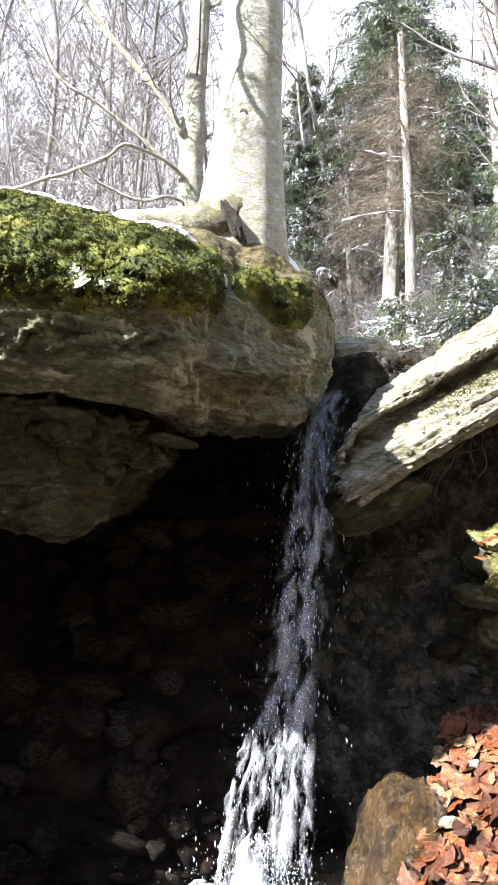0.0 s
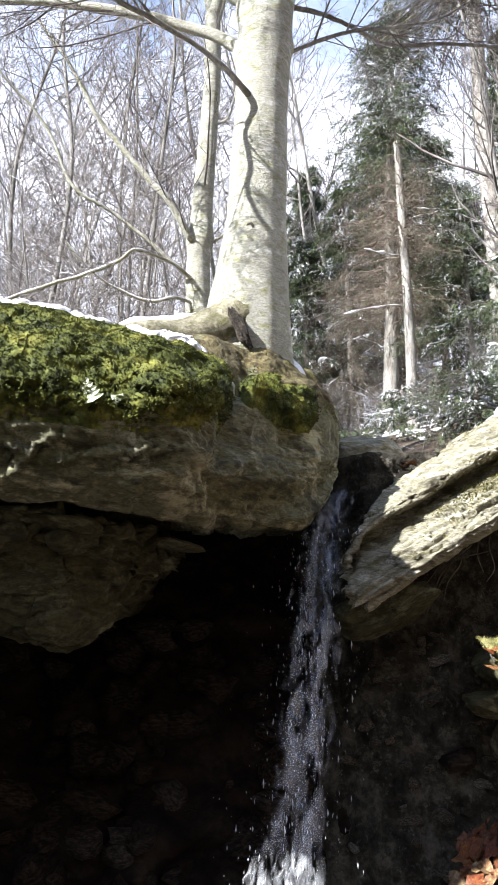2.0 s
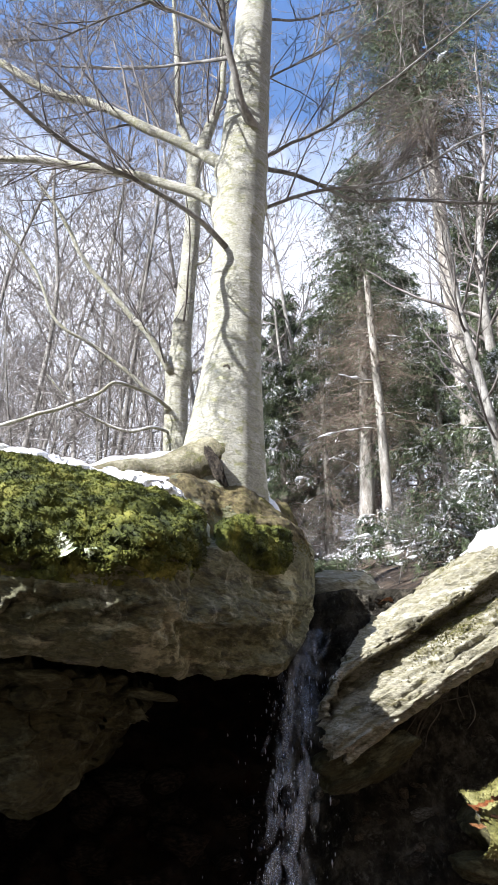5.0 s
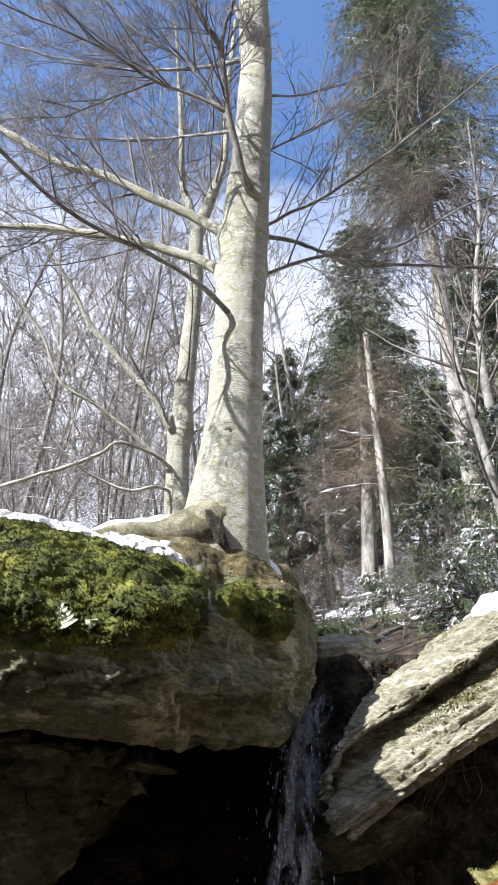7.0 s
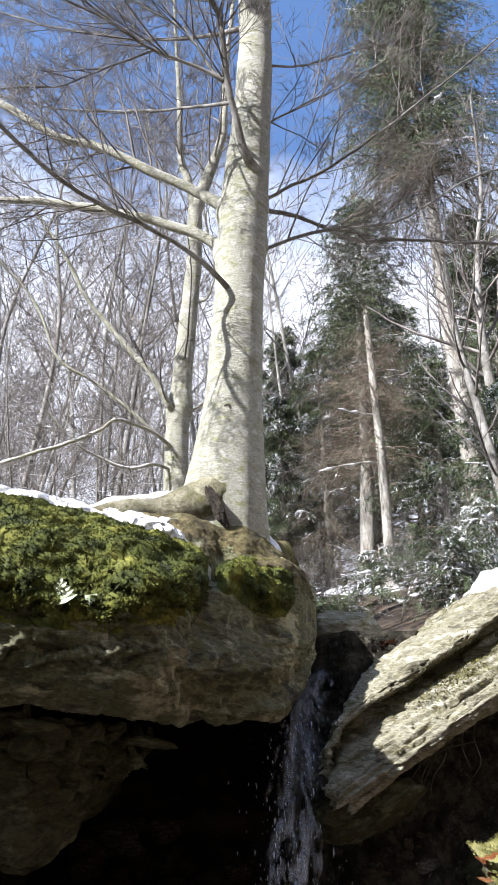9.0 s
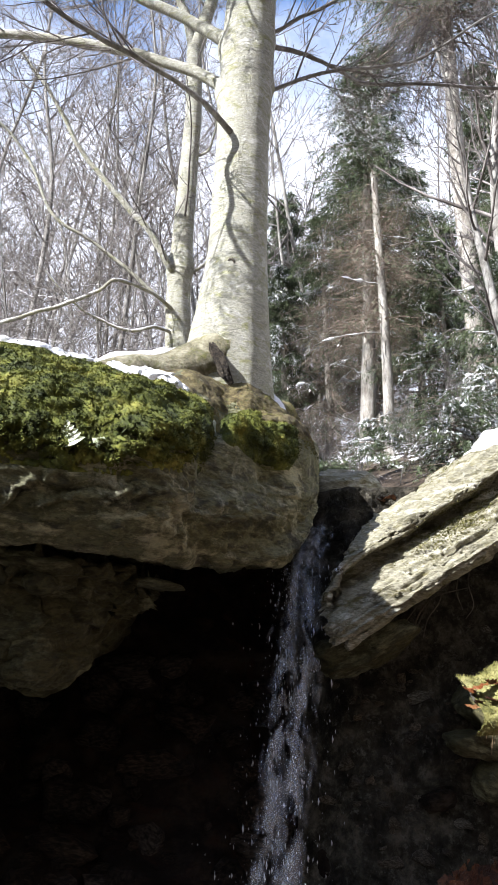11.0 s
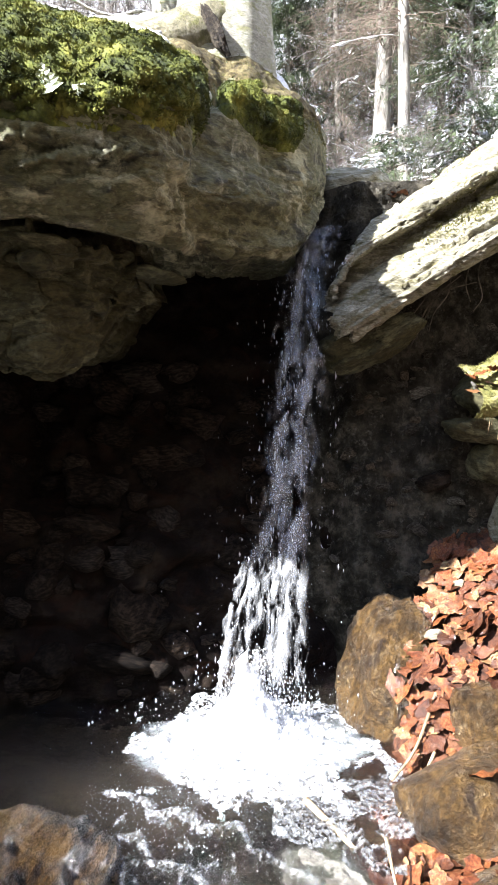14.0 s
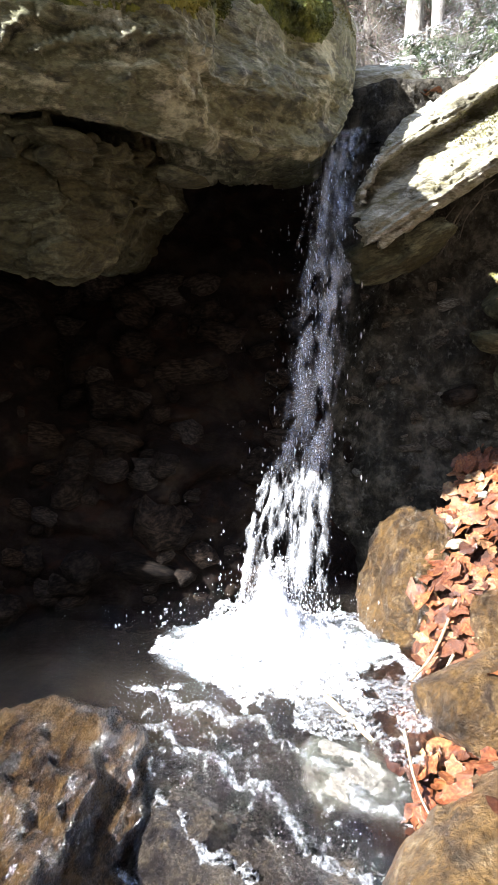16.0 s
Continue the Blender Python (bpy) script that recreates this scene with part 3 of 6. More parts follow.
SLAB_UP = np.array((-0.515, 0.0, 0.857))
SLAB_O = np.array((0.42, 0.0, 1.88))


def slab_section(s):
    """Cross-section of the tilted slab: (y, height over the bedding step)."""
    k = float(np.clip((s + 0.22) / 0.08, 0.0, 1.0)) ** 0.5
    hi = float(step(s, -0.20, -0.05))
    prof = [(3.95, 0.16 * hi), (3.5, 0.15 * hi), (3.2, 0.08 * hi), (3.03, 0.03 * hi), (3.0, 0.005), (3.005, -0.022), (3.10, -0.032), (3.12, -0.075), (3.05, -0.10), (2.975, -0.17), (2.935, -0.25), (2.95, -0.285), (3.0, -0.315), (3.4, -0.25), (3.95, -0.15)]
    out = []
    for y, n in prof:
        n = -0.16 + (n + 0.16) * (0.25 + 0.75 * k)
        end = 0.6 * (n + 0.31) * (1 - float(step(s, -0.22, 0.30)))
        out.append(SLAB_O + SLAB_AX * (s + end + 0.55 * max(0.0, y - 3.02) * (n > 0 or y > 3.2)) + SLAB_UP * n + np.array((0, y, 0)))
    return np.array(out)


def tilted_slab():
    us = np.concatenate([np.linspace(-0.22, 1.1, 330), np.linspace(1.11, 2.3, 70)])
    P = loft(us, slab_section, 260, True, (0.3, 0.6, 1, 1, 1, 1, 1, 1, 1, 1, 1, 1, 0.5, 0.2))
    N = grid_normals(P)
    if N[80, 130, 1] > 0:
        N = -N
    s = (P - SLAB_O) @ SLAB_AX
    n = (P - SLAB_O) @ SLAB_UP
    Q = np.stack([s * 0.55, P[..., 1] * 0.9, n * 4.5], -1)
    c1, e1 = cells(Q, 5.0, 61)
    c2, e2 = cells(Q * np.array((1.2, 1.2, 1.0)), 12.0, 67)
    lay = n * 42 + 1.3 * fbm(np.stack([s * 0.6, P[..., 1], n], -1), 4.0, 3, 51)
    saw = (lay % 1)
    off = 0.022 * fbm(P, 2.5, 3, 52) + 0.010 * fbm(P, 9, 4, 53) + 0.0035 * fbm(P, 40, 3, 58) + 0.017 * c1 + 0.009 * c2 - 0.012 * saw ** 2 * step(fbm(Q, 2.0, 2, 59), -0.3, 0.2)
    off = off - 0.010 * step(-e1, -0.08, 0.0) - 0.004 * step(-e2, -0.08, 0.0)
    P = P + N * off[..., None]
    near_end = step(-s, -0.12, 0.15)
    c4, _ = cells(np.stack([s * 0, P[..., 1] * 0.7, n * 6.0], -1), 5.0, 71)
    P = P + SLAB_AX * (0.035 * near_end * c4)[..., None]
    return P, thing("tilted_slab", mesh_of("tilted_slab", P.reshape(-1, 3), grid_faces(*P.shape[:2]), M_SLAB), "pale tilted slab of layered rock beside the waterfall", "rock")


SLAB_P, slab = tilted_slab()


def cave_wall():
    us = np.linspace(-3.3, 0.62, 230)
    vs = np.linspace(-0.4, 2.2, 170)
    X, Z = np.meshgrid(us, vs, indexing="ij")
    # The unseen left end is bent forward to shade the left pool and cave.
    Y = 3.15 + 0.42 * step(Z, 0.1, 1.8) * 1.7 + 0.25 * step(X, -0.3, 0.3) - 1.45 * step(-X, 1.0, 1.75)
    P = np.stack([X, Y, Z], -1)
    cob = ridged(P, 3.2, 2, 61)
    Y = Y - 0.10 * np.abs(fbm(P, 4.5, 2, 62)) * 2 - 0.06 * fbm(P, 1.5, 3, 63) - 0.03 * cob - 0.02 * fbm(P, 14, 3, 64)
    P = np.stack([X, Y, Z], -1)
    return P, thing("wall_cave", mesh_of("wall_cave", P.reshape(-1, 3), grid_faces(len(us), len(vs)), M_CAVE), "brown rubble wall at the back of the cave, coloured near black for shade", "rock wall", "structure")


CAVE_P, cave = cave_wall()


def bank_wall():
    us = np.linspace(0.3, 3.0, 230)
    vs = np.linspace(-0.3, 2.35, 190)
    X, Z = np.meshgrid(us, vs, indexing="ij")
    Y = 3.22 + 0.28 * step(Z, 0.2, 1.7) + 0.25 * step(0.62 - X, 0, 0.35) - 0.25 * step(X, 1.1, 1.9)
    P = np.stack([X, Y, Z], -1)
    Y = Y - 0.07 * fbm(P, 2.5, 3, 71) - 0.035 * np.maximum(fbm(P, 9, 3, 72), 0) * 2 - 0.018 * ridged(P, 17, 3, 73)
    P = np.stack([X, Y, Z], -1)
    return P, thing("wall_bank", mesh_of("wall_bank", P.reshape(-1, 3), grid_faces(len(us), len(vs)), M_BANK), "dark damp bank of earth and small stones", "earth bank", "structure")


BANK_P, bank = bank_wall()


def place(name, size, at, rot, material, seed, label, category="rock", **kw):
    ob = thing(name, rock_mesh(name, size, material, seed, **kw), label, category)
    ob.matrix_world = pose(*at, *rot)
    return ob


place("flat_stone", (0.46, 0.42, 0.27), (0.60, 3.86, 2.40), (4, 3, 8), M_SLAB, 3, "flat pale stone lying across the stream above the fall", detail=5, rough=0.14, boxy=2.3)
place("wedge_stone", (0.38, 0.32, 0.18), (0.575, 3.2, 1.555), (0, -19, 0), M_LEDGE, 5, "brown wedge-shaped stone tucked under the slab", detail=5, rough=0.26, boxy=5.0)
place("ochre_rock", (0.34, 0.46, 0.66), (0.575, 2.86, 0.16), (0, 16, 10), M_ORANGE, 8, "wet ochre-orange rock beside the splash pool", detail=5, rough=0.24)
place("brown_boulder", (0.54, 0.40, 0.36), (0.74, 2.14, 0.07), (0, -10, 15), M_ORANGE, 12, "smooth brown wet boulder at the pool edge", detail=5, rough=0.15)
place("brown_stone", (0.34, 0.32, 0.26), (0.87, 2.42, 0.20), (0, 10, 30), M_ORANGE, 14, "small brown wet stone among the leaves", rough=0.1)
place("stream_boulder", (0.90, 0.78, 0.50), (0.70, 1.44, -0.09), (6, -10, 25), M_ORANGE, 17, "brown boulder with wet fallen leaves stuck to it", detail=5, rough=0.1)
place("grey_stone", (0.34, 0.26, 0.16), (0.25, 1.98, -0.085), (6, 6, -25), M_STONE, 19, "pale grey stone in the shallow water", detail=5, rough=0.28)
place("cascade_rock", (0.85, 1.1, 0.5), (-0.08, 1.72, -0.36), (13, 0, 15), M_CASCADE, 23, "dark wet rock that the stream runs over", detail=5, rough=0.3)
place("brown_rock", (0.80, 1.10, 0.52), (-0.75, 1.68, -0.19), (10, 10, -14), M_STREAM, 27, "rusty brown wet rock at the water's edge", detail=6, rough=0.30, boxy=2.1)
place("mossy_block", (0.50, 0.5, 0.26), (1.22, 3.18, 1.32), (0, 0, 10), M_LEDGE, 31, "moss-topped stone block in the earth bank", rough=0.12)


for x, z, w, h, s in ((-0.86, 1.80, 0.24, 0.09, 61), (-0.66, 1.81, 0.28, 0.07, 62), (-0.98, 1.70, 0.22, 0.10, 63), (-0.34, 1.80, 0.26, 0.035, 64)):
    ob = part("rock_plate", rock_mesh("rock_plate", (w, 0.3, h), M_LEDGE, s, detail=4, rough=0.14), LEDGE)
    ob.matrix_local = pose(x, ledge_front(x) + 0.13, z, 0, 6 - 12 * (s % 2), 0)
place("top_stone", (0.24, 0.34, 0.28), (0.29, 3.42, 2.47), (0, 10, 20), M_BOULDER, 71, "rounded brown stone on the boulder behind the moss", detail=5, rough=0.08, boxy=2.0)


# ---- water ----
SPLASH = (0.01, 2.68)


def bed_height(x, y):
    """The stream's surface: a pool, then a broken run down towards the viewer."""
    down = np.interp(y, [-8, 0, 1.2], [-1.27, -0.28, 0.0])
    return 0.05 + down - 0.29 * step(2.28 - y + 0.18 * np.clip(-x - 0.1, 0, 1), 0, 0.85)


def terrace(x, y):
    """Steps of the run, slanting across the flow with scalloped lips."""
    p = np.stack([x, y, 0 * x], -1)
    along = 0.76 * x - 0.65 * y
    return (1.72 - 0.60 * x - 0.80 * y) / 0.17 + 0.9 * fbm(p, 3.0, 3, 87) + 0.22 * np.abs(np.sin(along * 15 + 2 * fbm(p, 3, 2, 88)))


def water_surface():
    X, Y = np.meshgrid(np.linspace(-1.5, 0.66, 260), np.concatenate([np.linspace(-6, 1.14, 60), np.linspace(1.15, 3.5, 280)]), indexing="ij")
    Z = bed_height(X, Y)
    P = np.stack([X, Y, Z], -1)
    d = np.hypot(X - SPLASH[0], (Y - SPLASH[1]))
    Z = Z + (0.010 + 0.03 * np.exp(-d * 2.2)) * fbm(P, 11, 4, 81) + 0.012 * np.sin(d * 42 + 3 * fbm(P, 4, 2, 82)) * np.exp(-d * 1.8)
    run = step(2.25 - Y, 0, 0.3)
    Z = Z + run * (0.05 * fbm(P, 4.5, 4, 83) + 0.03 * ridged(P, 11, 3, 84) + 0.012 * ridged(P, 30, 2, 85)) + run * 0.04 * (terrace(X, Y) % 1) ** 2 * step(1 - terrace(X, Y) % 1, 0, 0.18) + (0.3 + 0.7 * run) * 0.014 * ridged(P, 21, 3, 86)
    P = np.stack([X, Y, Z], -1)
    return P, thing("water", mesh_of("water", P.reshape(-1, 3), grid_faces(*X.shape), M_WATER), "dark rippled stream water running over stones", "water", "structure")


WATER_P, water = water_surface()
WATER_N = grid_normals(WATER_P)
wx, wy = WATER_P[..., 0], WATER_P[..., 1]
wd = np.hypot((wx - SPLASH[0]) * 0.9, wy - SPLASH[1] + 0.08)
lace = ridged(WATER_P * np.array((1, 0.75, 0)), 5.5, 4, 241)
foam_w = 0.52 - wd * 2.7 + 1.05 * lace + 0.3 * fbm(WATER_P, 20, 3, 242)
foam_h = 0.022 * np.clip(foam_w, -0.4, 1) * (0.6 + 0.7 * np.abs(fbm(WATER_P, 26, 3, 244))) + 0.04 * np.exp(-(wd / 0.22) ** 2) * (1 + fbm(WATER_P, 12, 3, 245))
straight_up = np.broadcast_to(np.array((0.0, 0.0, 1.0)), WATER_P.shape)
part("foam", skin(WATER_P, straight_up, foam_h, "foam", M_FOAM, 0.0), water, "white foam round the splash")
lip = terrace(wx, wy) % 1
open_run = step(2.45 - wy, 0, 0.12) * step(wx, -0.48, -0.40) * step(wy, 1.25, 1.5)
line = 1.4 * (np.exp(-((lip - 0.80) / 0.11) ** 2) - 0.52 + 0.75 * fbm(WATER_P, 2.6, 3, 243)) - 0.08
churn = 0.45 * step(wx, -0.02, 0.12) * step(wy, 1.95, 2.1) + 0.5 * fbm(WATER_P, 9, 4, 247) - 0.38
# White flecks in the foam skin stand for sun glints off the run.
glint_specks = (fbm(WATER_P, 60, 2, 248) - 0.52 + 0.3 * fbm(WATER_P, 6, 2, 249)) * 3
lace_w = np.maximum(np.maximum(line, glint_specks), churn - 2 * (1 - step(wx, -0.1, 0.0))) - 2 * (1 - open_run)
part("foam_lace", skin(WATER_P, straight_up, 0.012 * np.clip(lace_w, -0.4, 1) + 0.004 * (lace_w > 0), "foam_lace", M_LACE, 0.0), water, "thin lacy foam on the run, with white flecks for glints")


def upper_stream():
    X, Y = np.meshgrid(np.linspace(0.36, 0.80, 50), np.linspace(3.5, 5.2, 90), indexing="ij")
    P = np.stack([X, Y, 2.17 + 0.12 * (Y - 3.6)], -1)
    P[..., 2] += 0.02 * fbm(P, 9, 3, 89) - 0.08 * step(3.66 - Y, 0, 0.15)
    return thing("stream", mesh_of("stream", P.reshape(-1, 3), grid_faces(50, 90), M_WATER), "dark shallow stream above the waterfall", "water", "structure")


upper_stream()
FALL = np.array([(0.60, 3.9, 2.24), (0.46, 3.62, 2.18), (0.37, 3.45, 2.09), (0.30, 3.27, 1.82), (0.24, 3.1, 1.4), (0.16, 2.95, 0.95), (0.07, 2.82, 0.5), (0.01, 2.72, 0.05)])


def fall_line(w):
    k = np.linspace(0, 1, len(FALL))
    return np.stack([eased(w, k, FALL[:, c]) for c in range(3)], -1)


def strand(seed, a0, a1, w0, w1, width):
    """One torn ribbon of falling water between two heights."""
    w = np.linspace(w0, w1, 90)
    C = fall_line(w)
    spread = 0.062 + 0.085 * w ** 2
    a = np.linspace(a0, a1, 90) + 0.6 * fbm(np.stack([w * 3, w * 0 + seed, w * 0], -1), 1.5, 3, seed)
    C[:, 0] += a * spread
    C[:, 1] += 0.05 * fbm(np.stack([w * 4, w * 0 + seed, w * 0 + 3], -1), 1.5, 3, seed + 1)
    n = 12
    b = np.linspace(-1, 1, n)
    half = width * (0.5 + 0.5 * np.abs(fbm(np.stack([w * 9, w * 0 + seed, w * 0 + 8], -1), 1.0, 3, seed + 2)) * 2) * np.clip(np.minimum((w - w0) * 16, (w1 - w) * 12), 0.05, 1)
    P = np.repeat(C[:, None], n, 1)
    P[..., 0] += b[None] * half[:, None]
    P[..., 1] += 0.6 * half[:, None] * (b[None] ** 2) + 0.015 * fbm(P, 22, 3, seed + 3)
    P[..., 0] += 0.022 * fbm(P, 20, 3, seed + 5)
    return mesh_of("water_strand", P.reshape(-1, 3), grid_faces(90, n), M_FALL)


fall = thing("waterfall", None, "narrow waterfall dropping in broken white strands", "waterfall")
rs = np.random.RandomState(61)
for k in range(74):
    a = rs.uniform(-1, 1)
    w0 = 0.0 if k < 9 else (rs.uniform(0.15, 0.85) if k < 62 else rs.uniform(0.62, 0.86))
    w1 = min(1.0, w0 + (rs.uniform(0.6, 1.0) if k < 9 else rs.uniform(0.2, 0.5)))
    part("water_strand", strand(300 + 7 * k, a * 0.8, a * 1.15 + rs.uniform(-0.3, 0.3), w0, w1, rs.uniform(0.010, 0.032)), fall)


def drops(name, count, seed, where, lo, hi, stretch, material=M_DROP):
    rs = np.random.RandomState(seed)
    base = np.array([(1, 0, 0), (-0.5, 0.87, 0), (-0.5, -0.87, 0), (0, 0, 1.0), (0, 0, -1.0)])
    tri = np.array([(0, 1, 3), (1, 2, 3), (2, 0, 3), (1, 0, 4), (2, 1, 4), (0, 2, 4)])
    V, F = [], []
    for k in range(count):
        s = lo + (hi - lo) * rs.uniform() ** 3
        V.append(base * np.array((s, s, s * rs.uniform(1.0, stretch))) + where(rs))
        F.append(tri + 5 * k)
    return mesh_of(name, np.concatenate(V), np.concatenate(F), material)


def along_fall(rs):
    w = rs.uniform(0.3, 1) ** 0.8
    c = fall_line(np.array([w]))[0]
    return c + np.array((rs.normal() * (0.05 + 0.09 * w), rs.normal() * 0.06, rs.normal() * 0.03))


def from_splash(rs):
    r = abs(rs.normal()) * 0.26
    a = rs.uniform(0, 2 * math.pi)
    return np.array((SPLASH[0] + r * math.cos(a), SPLASH[1] + r * math.sin(a) * 0.7 - 0.02, 0.06 + abs(rs.normal()) * 0.17 * math.exp(-r * 1.5)))


def from_core(rs):
    r = abs(rs.normal()) * 0.15
    a = rs.uniform(0, 2 * math.pi)
    return np.array((SPLASH[0] + 0.03 + r * math.cos(a) * 1.1, SPLASH[1] + r * math.sin(a) * 0.8, 0.05 + rs.uniform() ** 1.4 * 0.34 * math.exp(-(r / 0.21) ** 2)))


def spray_mound(name, rx, ry, h, seed):
    """A lumpy dome of torn white water where the fall strikes the pool."""
    th = np.linspace(0, 2 * math.pi, 90, endpoint=False)
    r = np.linspace(0.02, 1, 50)
    R, T = np.meshgrid(r, th, indexing="ij")
    P = np.stack([SPLASH[0] + rx * R * np.cos(T), SPLASH[1] + ry * R * np.sin(T), 0.035 + h * np.exp(-(R * 2.1) ** 2)], -1)
    d = fbm(P, 9, 4, seed) * 0.5 + ridged(P, 14, 3, seed + 2) * 0.4
    P[..., 2] += d * 0.16 * (1.12 - R) - 0.02 * R
    P[..., 0] += 0.06 * fbm(P, 9, 3, seed + 4)
    P[..., 1] += 0.06 * fbm(P, 9, 3, seed + 5)
    return mesh_of(name, P.reshape(-1, 3), grid_faces(50, 90, True), M_SPRAY)


for k, (rx, ry, h) in enumerate(((0.46, 0.30, 0.06), (0.40, 0.28, 0.10), (0.34, 0.25, 0.15), (0.28, 0.21, 0.20), (0.22, 0.17, 0.26), (0.17, 0.13, 0.32))):
    part("spray_mound", spray_mound("spray_mound", rx, ry, h, 400 + 10 * k), fall)
tagged(part("falling_spray", drops("falling_spray", 900, 1, along_fall, 0.0012, 0.0055, 4.0, M_BEAD), fall), kind="stuff")
tagged(part("splash_spray", drops("splash_spray", 1500, 2, from_splash, 0.0012, 0.006, 2.0, M_BEAD), fall), kind="stuff")
tagged(part("splash_core", drops("splash_core", 2600, 3, from_core, 0.0012, 0.005, 2.0), fall), kind="stuff")


def on_run(rs):
    x, y = rs.uniform(-0.52, 0.30), 1.25 + 1.05 * rs.uniform() ** 0.7
    return np.array((x, y, float(bed_height(x, y)) + rs.uniform(0.0, 0.05)))


# White beads scattered over the run in place of specular glints.
tagged(part("run_sparkle", drops("run_sparkle", 3800, 4, on_run, 0.0007, 0.0026, 1.3), water, "fine white beads set on the run as sun glints"), kind="stuff")


# ---- trees ----
def wander(start, direction, length, n, rs, bend=0.15, lift=0.0):
    p, d = np.array(start, float), np.array(direction, float)
    d /= np.linalg.norm(d)
    out = [p.copy()]
    for _ in range(n):
        d = d + rs.normal(size=3) * bend + np.array((0, 0, lift))
        d /= np.linalg.norm(d)
        p = p + d * length / n
        out.append(p.copy())
    return np.array(out)


def unit(v):
    return v / np.maximum(np.linalg.norm(v, axis=-1, keepdims=True), 1e-9)


def sprout(g, path, radius, rs, counts, spread=0.9, lift=0.06, start=0.25, sides=(5, 3, 3), shorten=0.5, tips=0.002, white=None, share=0.3, bend=0.11):
    """Side branches along a path, and theirs in turn, all of one order at once."""
    P, R, st = np.asarray(path)[None], np.array([radius]), start
    for lv, c in enumerate(counts):
        m, k, _ = P.shape
        total = np.linalg.norm(np.diff(P, axis=1), axis=2).sum(1)[:, None]
        w = st + (1 - st) * (np.arange(c)[None] + rs.uniform(0.1, 0.9, (m, c))) / c
        i = np.minimum((w * (k - 1)).astype(int), k - 2)
        f = (w * (k - 1) - i)[..., None]
        row = np.arange(m)[:, None]
        a, b = P[row, i], P[row, i + 1]
        d = unit(b - a)
        side = rs.normal(size=d.shape)
        side = unit(side - d * np.sum(side * d, -1, keepdims=True))
        r = np.maximum(R[:, None] * (1 - 0.75 * w) * rs.uniform(0.24, 0.45, w.shape), tips).reshape(-1)
        ln = (total * shorten * (1.15 - 0.75 * w) * rs.uniform(0.55, 1.2, w.shape)).reshape(-1)
        n = (8, 5, 3)[min(lv, 2)]
        p = (a * (1 - f) + b * f).reshape(-1, 3)
        d = unit(d * rs.uniform(0.5, 1.0, w.shape)[..., None] + side * spread).reshape(-1, 3)
        pts = [p]
        for _ in range(n):
            d = unit(d + rs.normal(size=d.shape) * bend + np.array((0, 0, lift)))
            pts.append(pts[-1] + d * (ln / n)[:, None])
        Q = np.stack(pts, 1)
        rad = r[:, None] + (np.maximum(r * 0.3, tips * 0.7) - r)[:, None] * np.linspace(0, 1, n + 1)
        g.put(*tubes(Q, rad, sides[min(lv, 2)]))
        if white is not None and lv < 2:
            flat = 1 - np.abs(Q[:, -1, 2] - Q[:, 0, 2]) / np.maximum(ln, 1e-6)
            on = (flat > 0.4) & (rs.uniform(size=len(ln)) < share)
            if on.any():
                white.put(*tubes(Q[on] + np.array((0, 0, 1.0)) * (rad[on][..., None] * 0.8), rad[on] * 0.85, 3))
        P, R, st = Q, r, 0.15


def bare_tree(name, seed, height, radius, counts, label, lean=0.05, start=0.3, material=None, shorten=0.32, tips=0.003, share=0.1):
    rs = np.random.RandomState(seed)
    trunk = wander((0, 0, -0.4), (rs.normal() * lean, rs.normal() * lean, 1), height, 12, rs, 0.035, 0.02)
    root = thing(name, None, label, "tree", group="bare trees of the wood")
    radii = np.linspace(radius, radius * 0.12, len(trunk))
    radii[0] *= 1.35
    v, f = tube(trunk, radii, 9)
    part("trunk", mesh_of("trunk", v, f, material or M_BARK2), root)
    g, white = Gather(), Gather()
    sprout(g, trunk, radius, rs, counts, 0.9, 0.05, start, (5, 3, 3), shorten, tips, white, share, 0.09)
    tagged(part("crown", g.mesh("crown", M_TWIG), root), kind="stuff")
    if white.n:
        tagged(part("snow", white.mesh("snow", M_SNOW), root), kind="stuff")
    return root


protos = [bare_tree("bare_tree", 100 + k, h, r, c, "slender leafless tree on the snowy slope", start=s, lean=0.2, tips=0.0042)
          for k, (h, r, c, s) in enumerate([(9, 0.034, (24, 8, 4), 0.15), (11, 0.046, (24, 8, 4), 0.2), (8, 0.028, (22, 8, 4), 0.08), (12, 0.055, (26, 8, 4), 0.25), (5, 0.020, (22, 8, 4), 0.04), (6.5, 0.024, (24, 8, 4), 0.06)])]
far_protos = [bare_tree("bare_tree", 130 + k, h, r, c, "thin leafless tree of the distant wood", start=s, tips=0.010, lean=0.13, share=0.06)
              for k, (h, r, c, s) in enumerate([(10, 0.05, (18, 6, 2), 0.12), (12, 0.06, (18, 6, 2), 0.2), (8, 0.045, (16, 6, 2), 0.05)])]
rs = np.random.RandomState(7)
first = {}


def plant(pr, x, y, s):
    m = pose(x, y, float(ground_height(x, y)), 0, 0, rs.uniform(0, 360)) @ Matrix.Scale(s, 4)
    if pr not in first:
        first[pr] = 1
        pr.matrix_world = m
    else:
        c = copy_thing(pr, m)
        c.scale = m.to_scale()


for k in range(40):
    depth, ang = rs.uniform(8.5, 18), rs.uniform(-0.42, 0.42)
    if -0.02 < ang and depth < 14 or -0.12 < ang < 0.0 and depth < 10:
        continue
    plant(protos[rs.randint(len(protos))], depth * math.tan(ang), depth, rs.uniform(0.7, 1.2))
